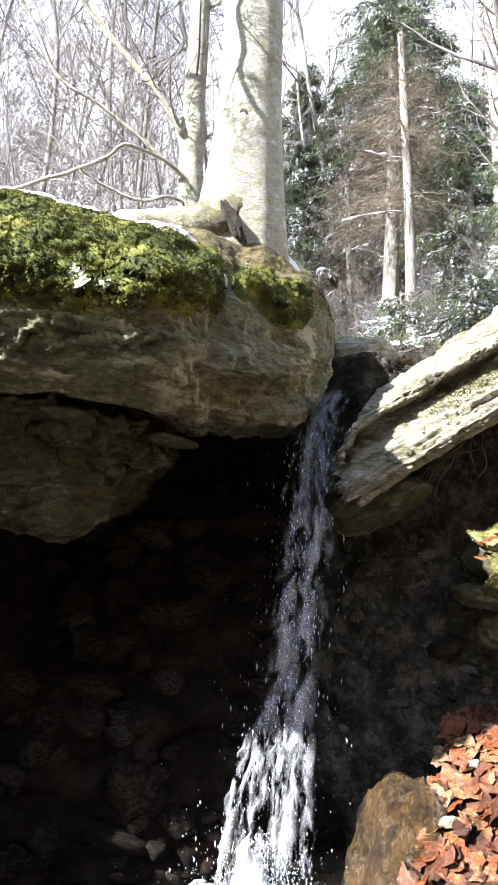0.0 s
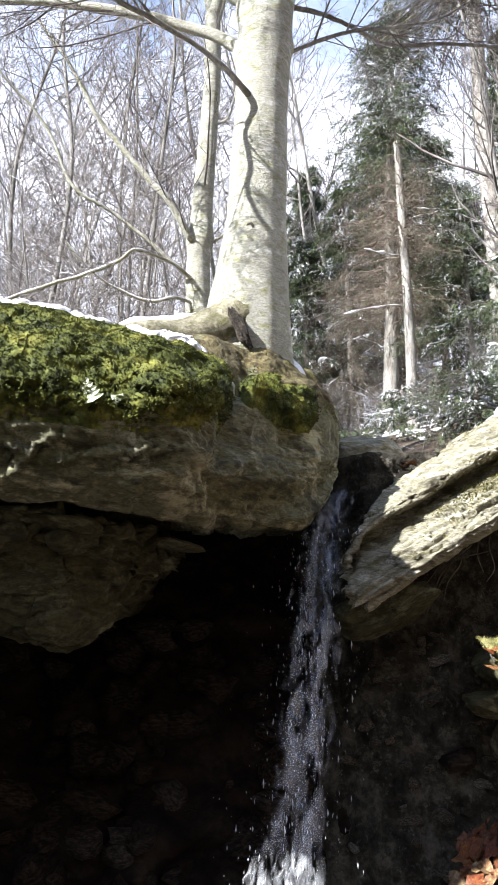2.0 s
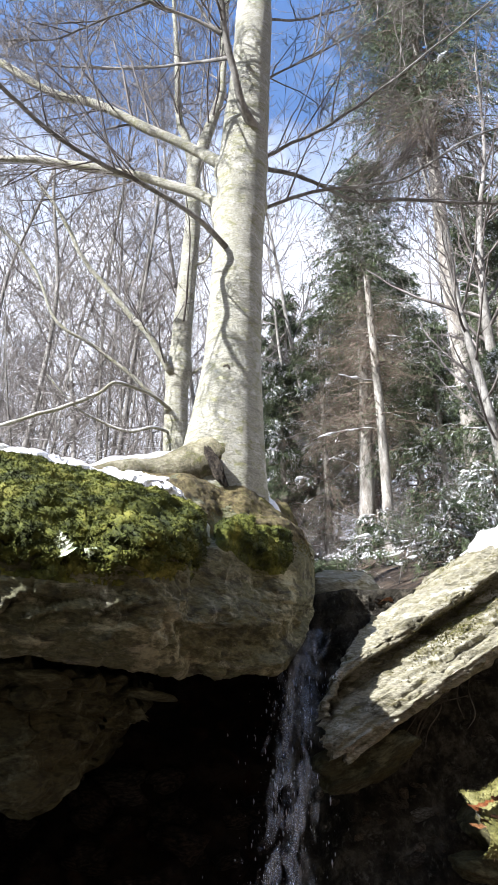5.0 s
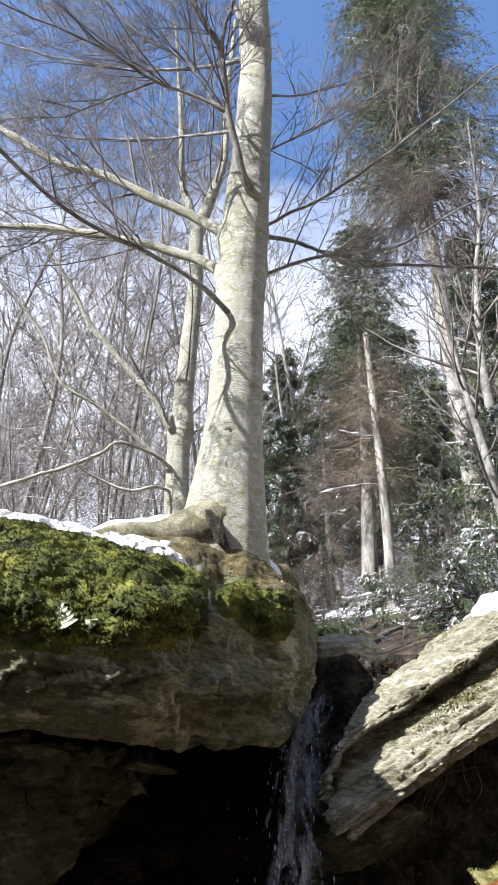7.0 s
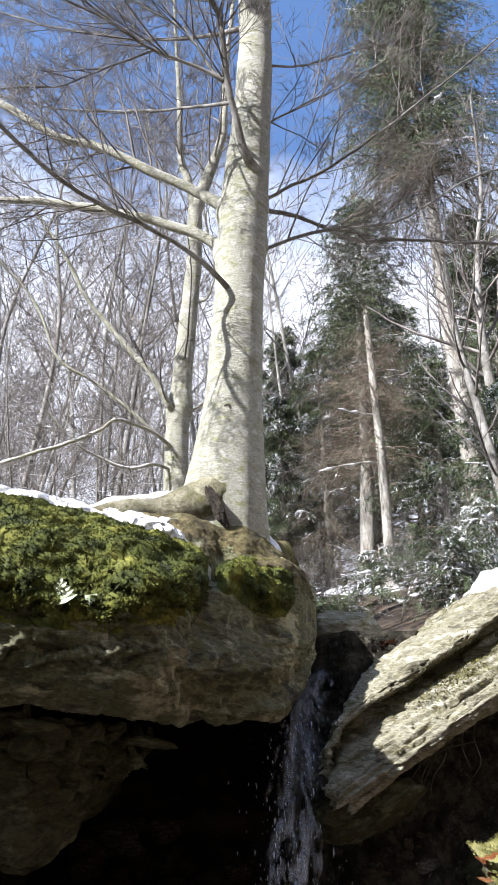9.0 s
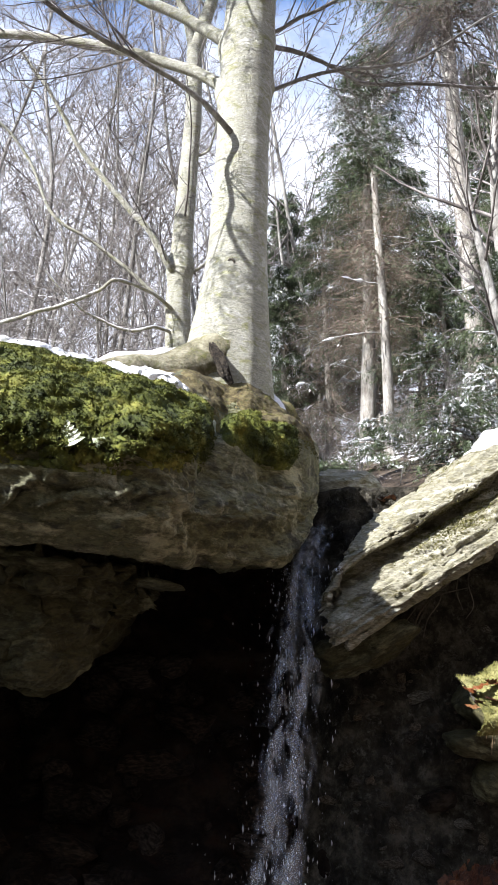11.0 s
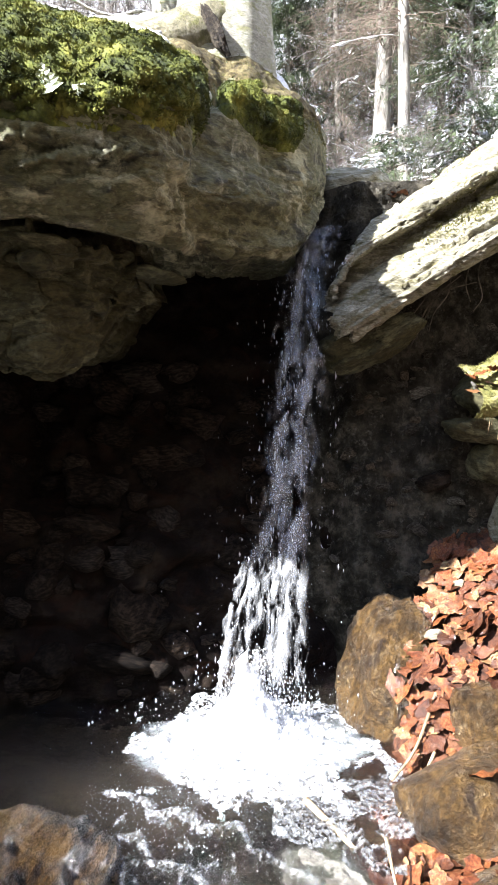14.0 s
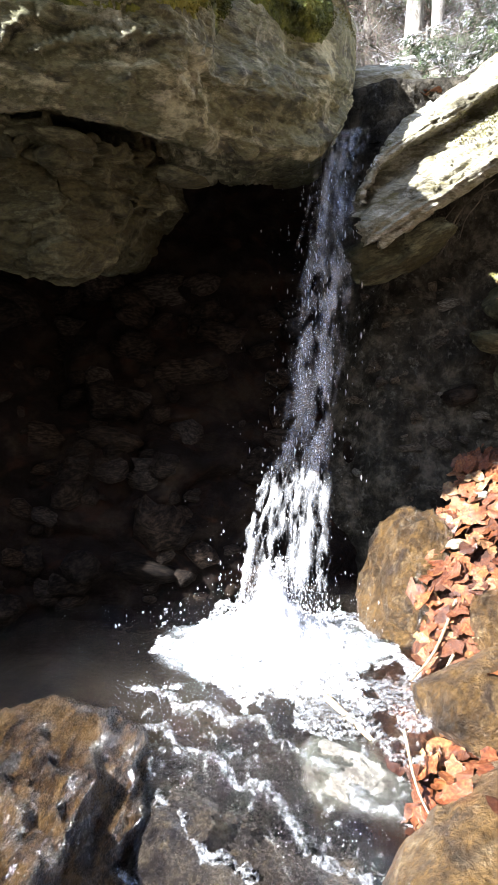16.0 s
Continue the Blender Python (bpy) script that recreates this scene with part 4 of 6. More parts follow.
for k in range(66):
    depth, ang = rs.uniform(16, 36), rs.uniform(-0.42, 0.40)
    plant(far_protos[rs.randint(3)], depth * math.tan(ang), depth, rs.uniform(0.8, 1.5))


def beech():
    root = thing("beech_tree", None, "smooth grey beech with green-tinged bark, rooted on the boulder", "tree")
    zs = np.linspace(2.42, 10.0, 260)
    th = np.linspace(0, 2 * math.pi, 72, endpoint=False)
    T, Zg = np.meshgrid(th, zs)
    hs = [2.42, 2.72, 2.98, 3.13, 3.27, 3.47, 3.84, 4.24, 4.69, 5.18, 5.72, 6.33, 7.01, 7.78, 10.0]
    cx = eased(zs, hs, [-0.03, -0.03, -0.025, -0.02, -0.014, 0.0, 0.016, 0.034, 0.052, 0.076, 0.113, 0.144, 0.15, 0.131, 0.12])
    r = eased(zs, hs, [0.205, 0.197, 0.192, 0.186, 0.177, 0.162, 0.153, 0.147, 0.154, 0.151, 0.139, 0.126, 0.122, 0.114, 0.06])
    low = np.exp(-np.maximum(Zg - 2.6, 0) / 0.24)
    R = r[:, None] + low * (0.045 * np.cos(3 * T + 0.5) + 0.018 * np.cos(7 * T + 1.0))
    R = R - 0.045 * np.exp(-((Zg - 2.93) / 0.13) ** 2) * np.exp(-((T - 4.33 + 0.9 * (Zg - 2.93)) / 0.16) ** 2)
    R = R + 0.10 * np.exp(-np.maximum(Zg - 2.85, 0) / 0.20) * np.exp(-((T - 3.25) / 0.62) ** 2)
    for z0, t0, a in ((4.60, 3.35, 0.030), (4.92, 3.30, 0.028), (5.2, 5.4, 0.018), (5.0, 6.1, 0.012), (4.66, 6.2, 0.010), (6.78, 5.9, 0.012)):
        R = R + a * np.exp(-((Zg - z0) / 0.075) ** 2 - ((np.mod(T - t0 + math.pi, 2 * math.pi) - math.pi) / 0.42) ** 2)
    P = np.stack([cx[:, None] + R * np.cos(T), 3.33 + R * np.sin(T), Zg], -1)
    R = R + 0.009 * fbm(P, 3, 3, 91) + 0.0035 * fbm(P * np.array((1, 1, 2.5)), 14, 3, 92) - 0.004 * step(ridged(P * np.array((0.35, 0.35, 3.0)), 3.0, 2, 89), 0.75, 0.95)
    P = np.stack([cx[:, None] + R * np.cos(T), 3.33 + R * np.sin(T), Zg], -1)
    part("trunk", mesh_of("trunk", P.reshape(-1, 3), grid_faces(260, 72, True)[:, ::-1], M_BARK), root)
    roots = (([(0.02, 3.36, 3.04), (-0.10, 3.29, 2.95), (-0.22, 3.22, 2.86), (-0.38, 3.12, 2.81), (-0.55, 3.0, 2.78), (-0.75, 2.9, 2.71)], [0.16, 0.155, 0.14, 0.10, 0.065, 0.025]),)
    for n, (pts, rad) in enumerate(roots):
        k = np.linspace(0, 1, len(pts))
        w = np.linspace(0, 1, 40)
        C = np.stack([eased(w, k, np.array(pts)[:, c]) for c in range(3)], -1)
        rr = eased(w, k, rad)
        v, f = tube(C, rr, 24)
        v = v + 0.022 * np.stack([fbm(v, 6, 3, 93), fbm(v, 6, 3, 94), fbm(v, 6, 3, 95)], -1)
        base = part("root", mesh_of("root", v, f, M_ROOTBARK), root, "thick tan root with thin moss")
        if n == 0:
            j = slice(11, 38)
            sv, sf = tube(C[j] + np.array((0, 0.015, 1.0)) * rr[j, None] * 0.80, rr[j] * np.clip(0.42 + 0.4 * fbm(C[j], 7, 2, 90), 0.2, 0.7), 9)
            part("snow", mesh_of("snow", sv, sf, M_SNOW), base, "white snow lying on the root")
    rs = np.random.RandomState(5)
    limbs = [
        ([(-0.03, 3.32, 4.98), (-0.13, 3.36, 5.07), (-0.24, 3.4, 5.19), (-0.52, 3.44, 5.39), (-0.9, 3.48, 5.66), (-1.29, 3.52, 5.84), (-1.81, 3.56, 6.26), (-2.44, 3.6, 6.74)], 0.040, 0.024, (26, 9, 6)),
        ([(-0.05, 3.32, 4.64), (-0.13, 3.36, 4.73), (-0.31, 3.4, 4.86), (-0.59, 3.44, 4.99), (-0.92, 3.48, 5.11), (-1.32, 3.52, 5.2), (-1.64, 3.56, 5.26), (-2.15, 3.6, 5.37)], 0.036, 0.020, (22, 8, 5)),
        ([(0.06, 3.30, 4.20), (-0.2, 3.06, 4.34), (-0.5, 2.91, 4.44), (-0.67, 2.77, 4.41), (-0.9, 2.63, 4.47), (-1.05, 2.49, 4.53), (-1.19, 2.34, 4.6), (-1.5, 2.15, 4.8)], 0.014, 0.010, (14, 7, 5)),
        ([(0.16, 3.24, 5.18), (0.07, 3.12, 5.24), (0.01, 3.01, 5.42), (-0.06, 2.91, 5.68), (-0.1, 2.81, 6.08), (-0.2, 2.71, 6.21), (-0.36, 2.6, 6.47), (-0.6, 2.45, 6.9)], 0.027, 0.014, (22, 9, 6)),
        ([(-0.1, 2.8, 6.08), (-0.07, 2.73, 6.26), (0.0, 2.67, 6.45), (0.06, 2.6, 6.89)], 0.012, 0.006, (8, 6, 4)),
        ([(-0.07, 2.92, 5.65), (-0.24, 2.89, 5.73), (-0.52, 2.83, 5.79), (-0.67, 2.78, 5.87), (-0.98, 2.72, 6.05), (-1.33, 2.66, 6.18), (-1.8, 2.55, 6.35)], 0.011, 0.006, (24, 9, 6)),
        ([(-0.07, 2.92, 5.68), (-0.15, 2.94, 5.77), (-0.3, 2.93, 6.08), (-0.39, 2.92, 6.19), (-0.66, 2.92, 6.41), (-0.98, 2.91, 6.9), (-1.3, 2.9, 7.5)], 0.010, 0.005, (24, 9, 6)),
        ([(-0.52, 2.83, 5.79), (-0.74, 2.81, 5.62), (-1.04, 2.78, 5.4), (-1.22, 2.74, 5.34), (-1.4, 2.7, 5.22)], 0.006, 0.003, (12, 6, 4)),
        ([(0.20, 3.27, 6.72), (0.06, 3.16, 6.91), (-0.03, 3.08, 7.14), (-0.08, 2.99, 7.3), (-0.2, 2.85, 7.8)], 0.026, 0.014, (20, 8, 5)),
        ([(0.15, 3.33, 5.0), (0.23, 3.36, 5.11), (0.68, 3.42, 5.48), (1.06, 3.48, 5.89), (1.59, 3.54, 6.49), (2.3, 3.6, 7.3)], 0.013, 0.006, (20, 8, 5)),
        ([(0.18, 3.33, 5.72), (0.26, 3.4, 5.88), (0.75, 3.5, 6.35), (1.16, 3.6, 6.8), (1.63, 3.7, 7.25)], 0.009, 0.004, (20, 8, 4)),
        ([(0.16, 3.33, 4.98), (0.25, 3.45, 5.08), (0.43, 3.6, 5.19), (0.69, 3.75, 5.2), (0.91, 3.9, 5.25), (1.33, 4.05, 5.39), (2.3, 4.25, 5.55)], 0.016, 0.010, (18, 8, 5)),
        ([(0.16, 3.33, 4.64), (0.22, 3.42, 4.74), (0.53, 3.53, 4.97), (0.88, 3.65, 5.15), (1.26, 3.77, 5.36), (1.78, 3.88, 5.85), (2.3, 4.05, 6.2)], 0.013, 0.007, (20, 8, 5)),
        ([(0.10, 3.30, 7.5), (-0.3, 3.2, 7.7), (-0.9, 3.1, 7.9), (-1.8, 2.9, 8.3)], 0.022, 0.008, (26, 9, 6)),
        ([(0.10, 3.40, 6.9), (-0.3, 3.7, 7.2), (-0.9, 4.0, 7.6), (-1.8, 4.3, 8.2), (-2.6, 4.5, 8.8)], 0.018, 0.008, (28, 9, 6)),
        ([(0.06, 3.42, 6.1), (-0.3, 3.8, 6.5), (-0.9, 4.1, 6.8), (-1.7, 4.4, 7.2), (-2.5, 4.6, 7.7)], 0.014, 0.006, (28, 9, 6)),
        ([(0.13, 3.30, 8.2), (0.5, 3.2, 8.6), (1.2, 3.1, 9.0)], 0.02, 0.008, (14, 7, 5)),
        ([(0.12, 3.33, 8.4), (-0.4, 3.6, 8.9), (-1.2, 3.9, 9.6), (-2.0, 4.1, 10.2)], 0.02, 0.008, (26, 9, 5)),
        ([(0.18, 3.36, 6.4), (0.6, 3.7, 6.9), (1.2, 4.0, 7.6), (1.7, 4.2, 8.4)], 0.010, 0.005, (18, 7, 4)),
    ]
    for pts, r0, r1, counts in limbs:
        k = np.linspace(0, 1, len(pts))
        w = np.linspace(0, 1, 40)
        C = np.stack([eased(w, k, np.array(pts)[:, c]) for c in range(3)], -1)
        C += 0.014 * step(w, 0.05, 0.3)[:, None] * np.stack([fbm(C, 5, 3, 96), fbm(C, 5, 3, 97), fbm(C, 5, 3, 98)], -1)
        rr = (r0 + (r1 - r0) * w) * (1 + 0.7 * np.exp(-w * 16)) * (1 + 0.14 * fbm(C, 9, 2, 88))
        v, f = tube(C, rr, 12)
        limb = part("limb", mesh_of("limb", v, f, M_BARK if r0 > 0.03 else M_BARK2), root)
        g = Gather()
        sprout(g, C, max(r0, 0.02), rs, tuple(int(c * 1.22) for c in counts), 0.60, 0.03, 0.40 if r0 > 0.015 else 0.22, (4, 3, 3), 0.46, 0.0016, bend=0.07)
        tagged(part("twig_spray", g.mesh("twig_spray", M_TWIG), limb), kind="stuff")
        if r0 > 0.012 and abs(C[-1][2] - C[0][2]) < 1.0:
            wide = rr * np.clip(0.62 + 0.9 * fbm(C, 9, 2, 99), 0.12, 0.9)
            v, f = tube(C[2:] + np.array((0, 0, 1.0)) * rr[2:, None] * 0.72, wide[2:] * 0.72, 8)
            part("snow", mesh_of("snow", v, f, M_SNOW), limb, "white snow lying along the limb")
    return root


beech()


shrubs = [bare_tree("shrub", 150 + k, 2.6, 0.014, (18, 6, 3), "low leafless bush behind the boulder", start=0.02, shorten=0.55, tips=0.003, lean=0.25, share=0.4) for k in range(3)]
for k in range(16):
    y = rs.uniform(5.6, 9.5)
    plant(shrubs[k % 3], y * rs.uniform(-0.48, -0.15), y, rs.uniform(0.7, 1.3))
for x, y in ((0.55, 5.0), (0.9, 5.6), (1.25, 5.2), (1.6, 6.0), (0.75, 6.6), (1.9, 5.4), (1.3, 7.0), (2.2, 6.6)):
    plant(shrubs[int(10 * y) % 3], x, y, rs.uniform(0.28, 0.42))


def second_beech():
    root = thing("beech_tree", None, "smaller grey beech with a kinked trunk on the slope", "tree")
    rs = np.random.RandomState(15)
    stems = [([(-0.39, 4.96, 2.9), (-0.40, 4.96, 3.56), (-0.42, 4.96, 3.84), (-0.43, 4.96, 4.13), (-0.42, 4.96, 4.44), (-0.4, 4.96, 4.88), (-0.37, 4.96, 5.47), (-0.35, 4.96, 5.98), (-0.36, 4.96, 6.54)], (0.105, 0.066), (4, 5, 4)),
             ([(-0.36, 4.96, 6.5), (-0.24, 4.94, 6.97), (-0.14, 4.93, 7.35), (-0.1, 4.92, 7.67), (-0.08, 4.9, 8.6), (0.0, 4.9, 9.8)], (0.062, 0.02), (24, 9, 5)),
             ([(-0.36, 4.96, 6.5), (-0.43, 4.94, 6.89), (-0.51, 4.93, 7.18), (-0.56, 4.92, 8.0), (-0.62, 4.9, 8.81), (-0.7, 4.9, 9.8)], (0.046, 0.014), (24, 9, 5)),
             ([(-0.43, 4.94, 4.36), (-0.51, 4.85, 4.4), (-0.66, 4.8, 4.66), (-1.01, 4.75, 5.06), (-1.21, 4.7, 5.31), (-1.38, 4.65, 5.63), (-1.7, 4.55, 6.1)], (0.03, 0.014), (16, 8, 5)),
             ([(-0.43, 4.94, 4.03), (-0.54, 4.83, 4.08), (-0.77, 4.77, 4.28), (-1.09, 4.7, 4.51), (-1.36, 4.63, 4.68), (-1.58, 4.57, 5.15), (-1.9, 4.4, 5.5)], (0.017, 0.010), (16, 8, 5)),
             ([(-0.42, 4.94, 3.84), (-0.57, 4.8, 3.84), (-0.76, 4.7, 3.77), (-1.0, 4.6, 3.83), (-1.11, 4.5, 3.87), (-1.31, 4.4, 4.07)], (0.012, 0.006), (14, 7, 4)),
             ([(-0.42, 4.94, 4.02), (-0.60, 4.7, 4.07), (-0.81, 4.44, 4.02), (-0.93, 4.39, 3.91), (-1.03, 4.33, 3.82), (-1.17, 4.27, 3.74), (-1.33, 4.21, 3.65), (-1.8, 4.1, 3.4)], (0.012, 0.011), (16, 8, 4)),
             ([(-0.40, 4.95, 4.34), (-0.25, 4.93, 4.43), (-0.15, 4.9, 4.6)], (0.014, 0.008), (6, 5, 3)),
             ([(-0.36, 4.95, 5.45), (-0.21, 4.93, 5.51), (-0.14, 4.9, 5.8)], (0.014, 0.006), (6, 5, 3))]
    for n, (pts, (r0, r1), counts) in enumerate(stems):
        k = np.linspace(0, 1, len(pts))
        w = np.linspace(0, 1, 44)
        C = np.stack([eased(w, k, np.array(pts)[:, c]) for c in range(3)], -1)
        rad = np.linspace(r0, r1, 44)
        if n == 0:
            rad = rad + 0.026 * np.exp(-((C[:, 2] - 4.42) / 0.10) ** 2) + 0.03 * np.exp(-np.maximum(C[:, 2] - 3.3, 0) / 0.3)
        elif n > 2:
            C += 0.02 * step(w, 0.1, 0.35)[:, None] * np.stack([fbm(C, 5, 3, 104), fbm(C, 5, 3, 105), fbm(C, 5, 3, 106)], -1)
        v, f = tube(C, rad, 16 if n < 3 else 9)
        v = v + 0.010 * np.stack([fbm(v, 6, 3, 101), fbm(v, 6, 3, 102), 0 * v[:, 0]], -1) * min(1.0, r0 / 0.04)
        stem = part("trunk" if n == 0 else "limb", mesh_of("stem", v, f, M_BARK), root)
        g = Gather()
        sprout(g, C, max(r0 * 0.6, 0.012), rs, counts, 0.7, 0.05, 0.5 if n == 0 else 0.15, (4, 3, 3), 0.45 if n in (1, 2) else 0.4, 0.0022)
        tagged(part("twig_spray", g.mesh("twig_spray", M_TWIG), stem), kind="stuff")
        if n in (5, 6):
            wide = rad * np.clip(0.8 + 0.8 * fbm(C, 7, 2, 103), 0.2, 1.1)
            v, f = tube(C[3:] + np.array((0, 0, 1.0)) * rad[3:, None] * 0.8, wide[3:] * 0.85, 8)
            part("snow", mesh_of("snow", v, f, M_SNOW), stem, "white snow lying along the limb")


second_beech()


def spruce(at, height, base, reach, seed, label, trunk_r, dry_below=0.0, snow=0.15, gap=0.15, full=7, power=0.6, lean=0.0, blade=0.058, sprigs=14, droop=0.45, trunk_top=0.012):
    """A spruce: trunk, drooping boughs with hanging branchlets set with needle sprays, dry twigs low down, snow on some boughs."""
    rs = np.random.RandomState(seed)
    root = thing("spruce_tree", None, label, "tree")
    zs = np.linspace(-0.4, height, 26)
    path = np.stack([0.02 * np.sin(zs) + lean * zs, 0.02 * np.cos(zs * 0.7), zs], -1)
    v, f = tube(path, np.linspace(trunk_r, trunk_top, 26), 14)
    part("trunk", mesh_of("trunk", v, f, M_SPRUCEBARK), root)
    wood, green, white = Gather(), Gather(), Gather()
    nb = max(12, int((height - base) / gap * full))
    z = np.sort(base + (height - base - 0.05) * rs.uniform(0, 1, nb))
    rel = (z - base) / (height - base)
    a = rs.uniform(0, 2 * math.pi, nb)
    ln = reach * np.minimum(1, (1 - rel) * 1.05) ** power * rs.uniform(0.5, 1.12, nb) + 0.08
    sx = np.linspace(0, 1, 8)
    rise = rs.uniform(-0.05, 0.30, nb) + 0.25 * rel
    sag = droop * rs.uniform(0.7, 1.3, nb)
    out = ln[:, None] * sx
    Q = np.stack([lean * z[:, None] + np.cos(a)[:, None] * out, np.sin(a)[:, None] * out, z[:, None] + ln[:, None] * (rise[:, None] * sx - sag[:, None] * sx ** 2 + 0.16 * sx ** 5)], -1)
    Q[:, 1:] += rs.normal(size=(nb, 7, 3)) * 0.02 * ln[:, None, None]
    wood.put(*tubes(Q, np.outer(0.004 + 0.007 * ln, np.linspace(1, 0.25, 8)), 3))
    w = rs.uniform(0.10, 1.0, (nb, sprigs))
    i = np.minimum((w * 7).astype(int), 6)
    fr = (w * 7 - i)[..., None]
    row = np.arange(nb)[:, None]
    A, B = Q[row, i], Q[row, i + 1]
    al = unit(B - A)
    side = unit(np.cross(al, np.array((0, 0, 1.0)))) * np.where(rs.uniform(size=w.shape) < 0.5, 1, -1)[..., None]
    bl = (0.30 * ln[:, None] * (1.05 - 0.6 * w) + 0.07) * rs.uniform(0.6, 1.25, w.shape)
    bd = al * rs.uniform(0.4, 1.0, w.shape)[..., None] + side * rs.uniform(0.2, 0.9, w.shape)[..., None]
    bd[..., 2] -= rs.uniform(0.1, 0.9, w.shape)
    bd = unit(bd)
    o = A + (B - A) * fr
    nq = 20
    u = (np.arange(nq) + rs.uniform(0, 1, (*w.shape, nq))) / nq
    q = o[:, :, None] + bd[:, :, None] * (bl[..., None] * u)[..., None]
    q[..., 2] -= 0.25 * bl[..., None] * u ** 2
    d = unit(bd[:, :, None] + 0.55 * rs.normal(size=q.shape) + np.array((0, 0, -0.25)))
    L = blade * rs.uniform(0.6, 1.5, u.shape)[..., None]
    wd = unit(np.cross(d, rs.normal(size=q.shape))) * L * rs.uniform(0.055, 0.10, u.shape)[..., None]
    zz = np.broadcast_to(z[:, None, None], u.shape)
    dead = rs.uniform(size=u.shape) < np.where(zz < dry_below, 0.9, 0.05)
    laden = rs.uniform(size=nb) < snow * np.where(z < dry_below, 0.35, 1.0)
    snowy = (~dead) & laden[:, None, None] & (rs.uniform(size=u.shape) < 0.30)
    if laden.any():
        fat = np.clip(0.5 + 0.9 * rs.normal(size=(int(laden.sum()), 8)), 0.15, 1.6) * (0.014 + 0.014 * ln[laden])[:, None] * np.array((0.1, 0.3, 0.8, 1, 1, 1, 0.8, 0.3)) * np.where(rs.uniform(size=(int(laden.sum()), 8)) < 0.45, 0.12, 1.0)
        white.put(*tubes(Q[laden] + np.array((0, 0, 0.012)), fat, 5))
    flat = np.stack([-d[..., 1], d[..., 0], 0 * d[..., 0]], -1)
    for sel, dest in ((dead & (rs.uniform(size=u.shape) < 0.75), wood), ((~dead) & (~snowy), green), (snowy, white)):
        if not sel.any():
            continue
        b, dd, l, ww = q[sel], d[sel], L[sel], wd[sel]
        if dest is wood:
            l, ww = l * 1.9, ww * 0.22
        elif dest is white:
            ww = unit(flat[sel]) * l * 0.16
            b = b + np.array((0, 0, 0.02))
        V = np.stack([b, b + dd * l * 0.5 + ww, b + dd * l, b + dd * l * 0.5 - ww], 1)
        dest.put(V.reshape(-1, 3), np.arange(len(V) * 4).reshape(-1, 4))
    tagged(part("bough_wood", wood.mesh("bough_wood", M_DRYTWIG), root), kind="stuff")
    tagged(part("crown", green.mesh("crown", M_NEEDLE, False), root), kind="stuff")
    if white.n:
        tagged(part("snow", white.mesh("snow", M_SNOW, False), root), kind="stuff")
    root.matrix_world = pose(at[0], at[1], float(ground_height(*at)), 0, 0, 0)
    return root


spruce((2.22, 11.0), 8.1, 2.0, 1.30, 1, "dark spruce dusted with snow, dry twigs below", 0.15, 4.4, 0.34, 0.13, 8, 0.40, 0.045, sprigs=16)
spruce((2.24, 9.5), 4.6, 1.8, 0.85, 2, "spruce with a slim pale trunk and dry brown boughs", 0.085, 4.4, 0.12, 0.16, 6, 0.3, sprigs=10, trunk_top=0.05)
spruce((3.6, 9.5), 17.5, 6.9, 1.95, 3, "tall dark green spruce crown against the sky", 0.17, 7.6, 0.02, 0.13, 9, 0.34, sprigs=24, droop=0.75)
spruce((3.35, 10.2), 3.7, 0.1, 1.25, 4, "low green spruce with snow on its boughs", 0.07, 0.0, 0.18, 0.15, 7, sprigs=16)
spruce((4.15, 9.2), 3.9, 0.1, 1.35, 5, "low green spruce with snow on its boughs", 0.07, 0.0, 0.22, 0.15, 7, sprigs=16)
spruce((5.0, 11.0), 5.5, 0.1, 1.6, 7, "low green spruce with snow on its boughs", 0.08, 0.0, 0.18, 0.15, 7, sprigs=16)
for k, (x, y, h, r, dry) in enumerate([(1.05, 13.2, 4.6, 1.2, 1.6), (1.9, 13.0, 5.4, 1.3, 3.4), (2.9, 13.4, 6.5, 1.4, 3.0), (0.6, 15.0, 5.0, 1.4, 1.4), (3.9, 13.5, 6.5, 1.5, 1.5)]):
    spruce((x, y), h, 0.1, r, 30 + k, "shaded spruce with drooping boughs in the wood", 0.10, dry, 0.38, 0.17, 7, 0.55, sprigs=18, blade=0.065, droop=0.7)
for k, (x, y, h) in enumerate([(1.75, 5.3, 0.55), (2.3, 5.7, 0.9), (1.5, 6.8, 0.6), (2.75, 6.3, 1.3)]):
    spruce((x, y), h, 0.0, 0.35 * h + 0.2, 50 + k, "young spruce with snow-laden boughs", 0.016, 0.0, 0.5, 0.10, 7, blade=0.035, sprigs=12)
spruce((3.1, 7.2), 2.3, 0.0, 0.95, 6, "young spruce with snow-laden boughs", 0.04, 0.0, 0.4, 0.13, 7, blade=0.05, sprigs=16)
for k, (x, y, h) in enumerate([(0.58, 5.1, 0.40), (0.76, 5.7, 0.45), (1.05, 6.4, 0.30)]):
    spruce((x, y), h, 0.0, 0.3 * h + 0.22, 70 + k, "small dark spruce in the brush above the fall", 0.014, 0.0, 0.22, 0.09, 7, blade=0.035, sprigs=14)
for k, (x, y, h) in enumerate([(3.5, 17, 9), (6.5, 15, 10), (1.8, 20, 9)]):
    spruce((x, y), h, 0.6, 1.9, 20 + k, "distant snowy spruce in the wood", 0.12, 1.5, 0.25, 0.26, 6, blade=0.16, sprigs=10)


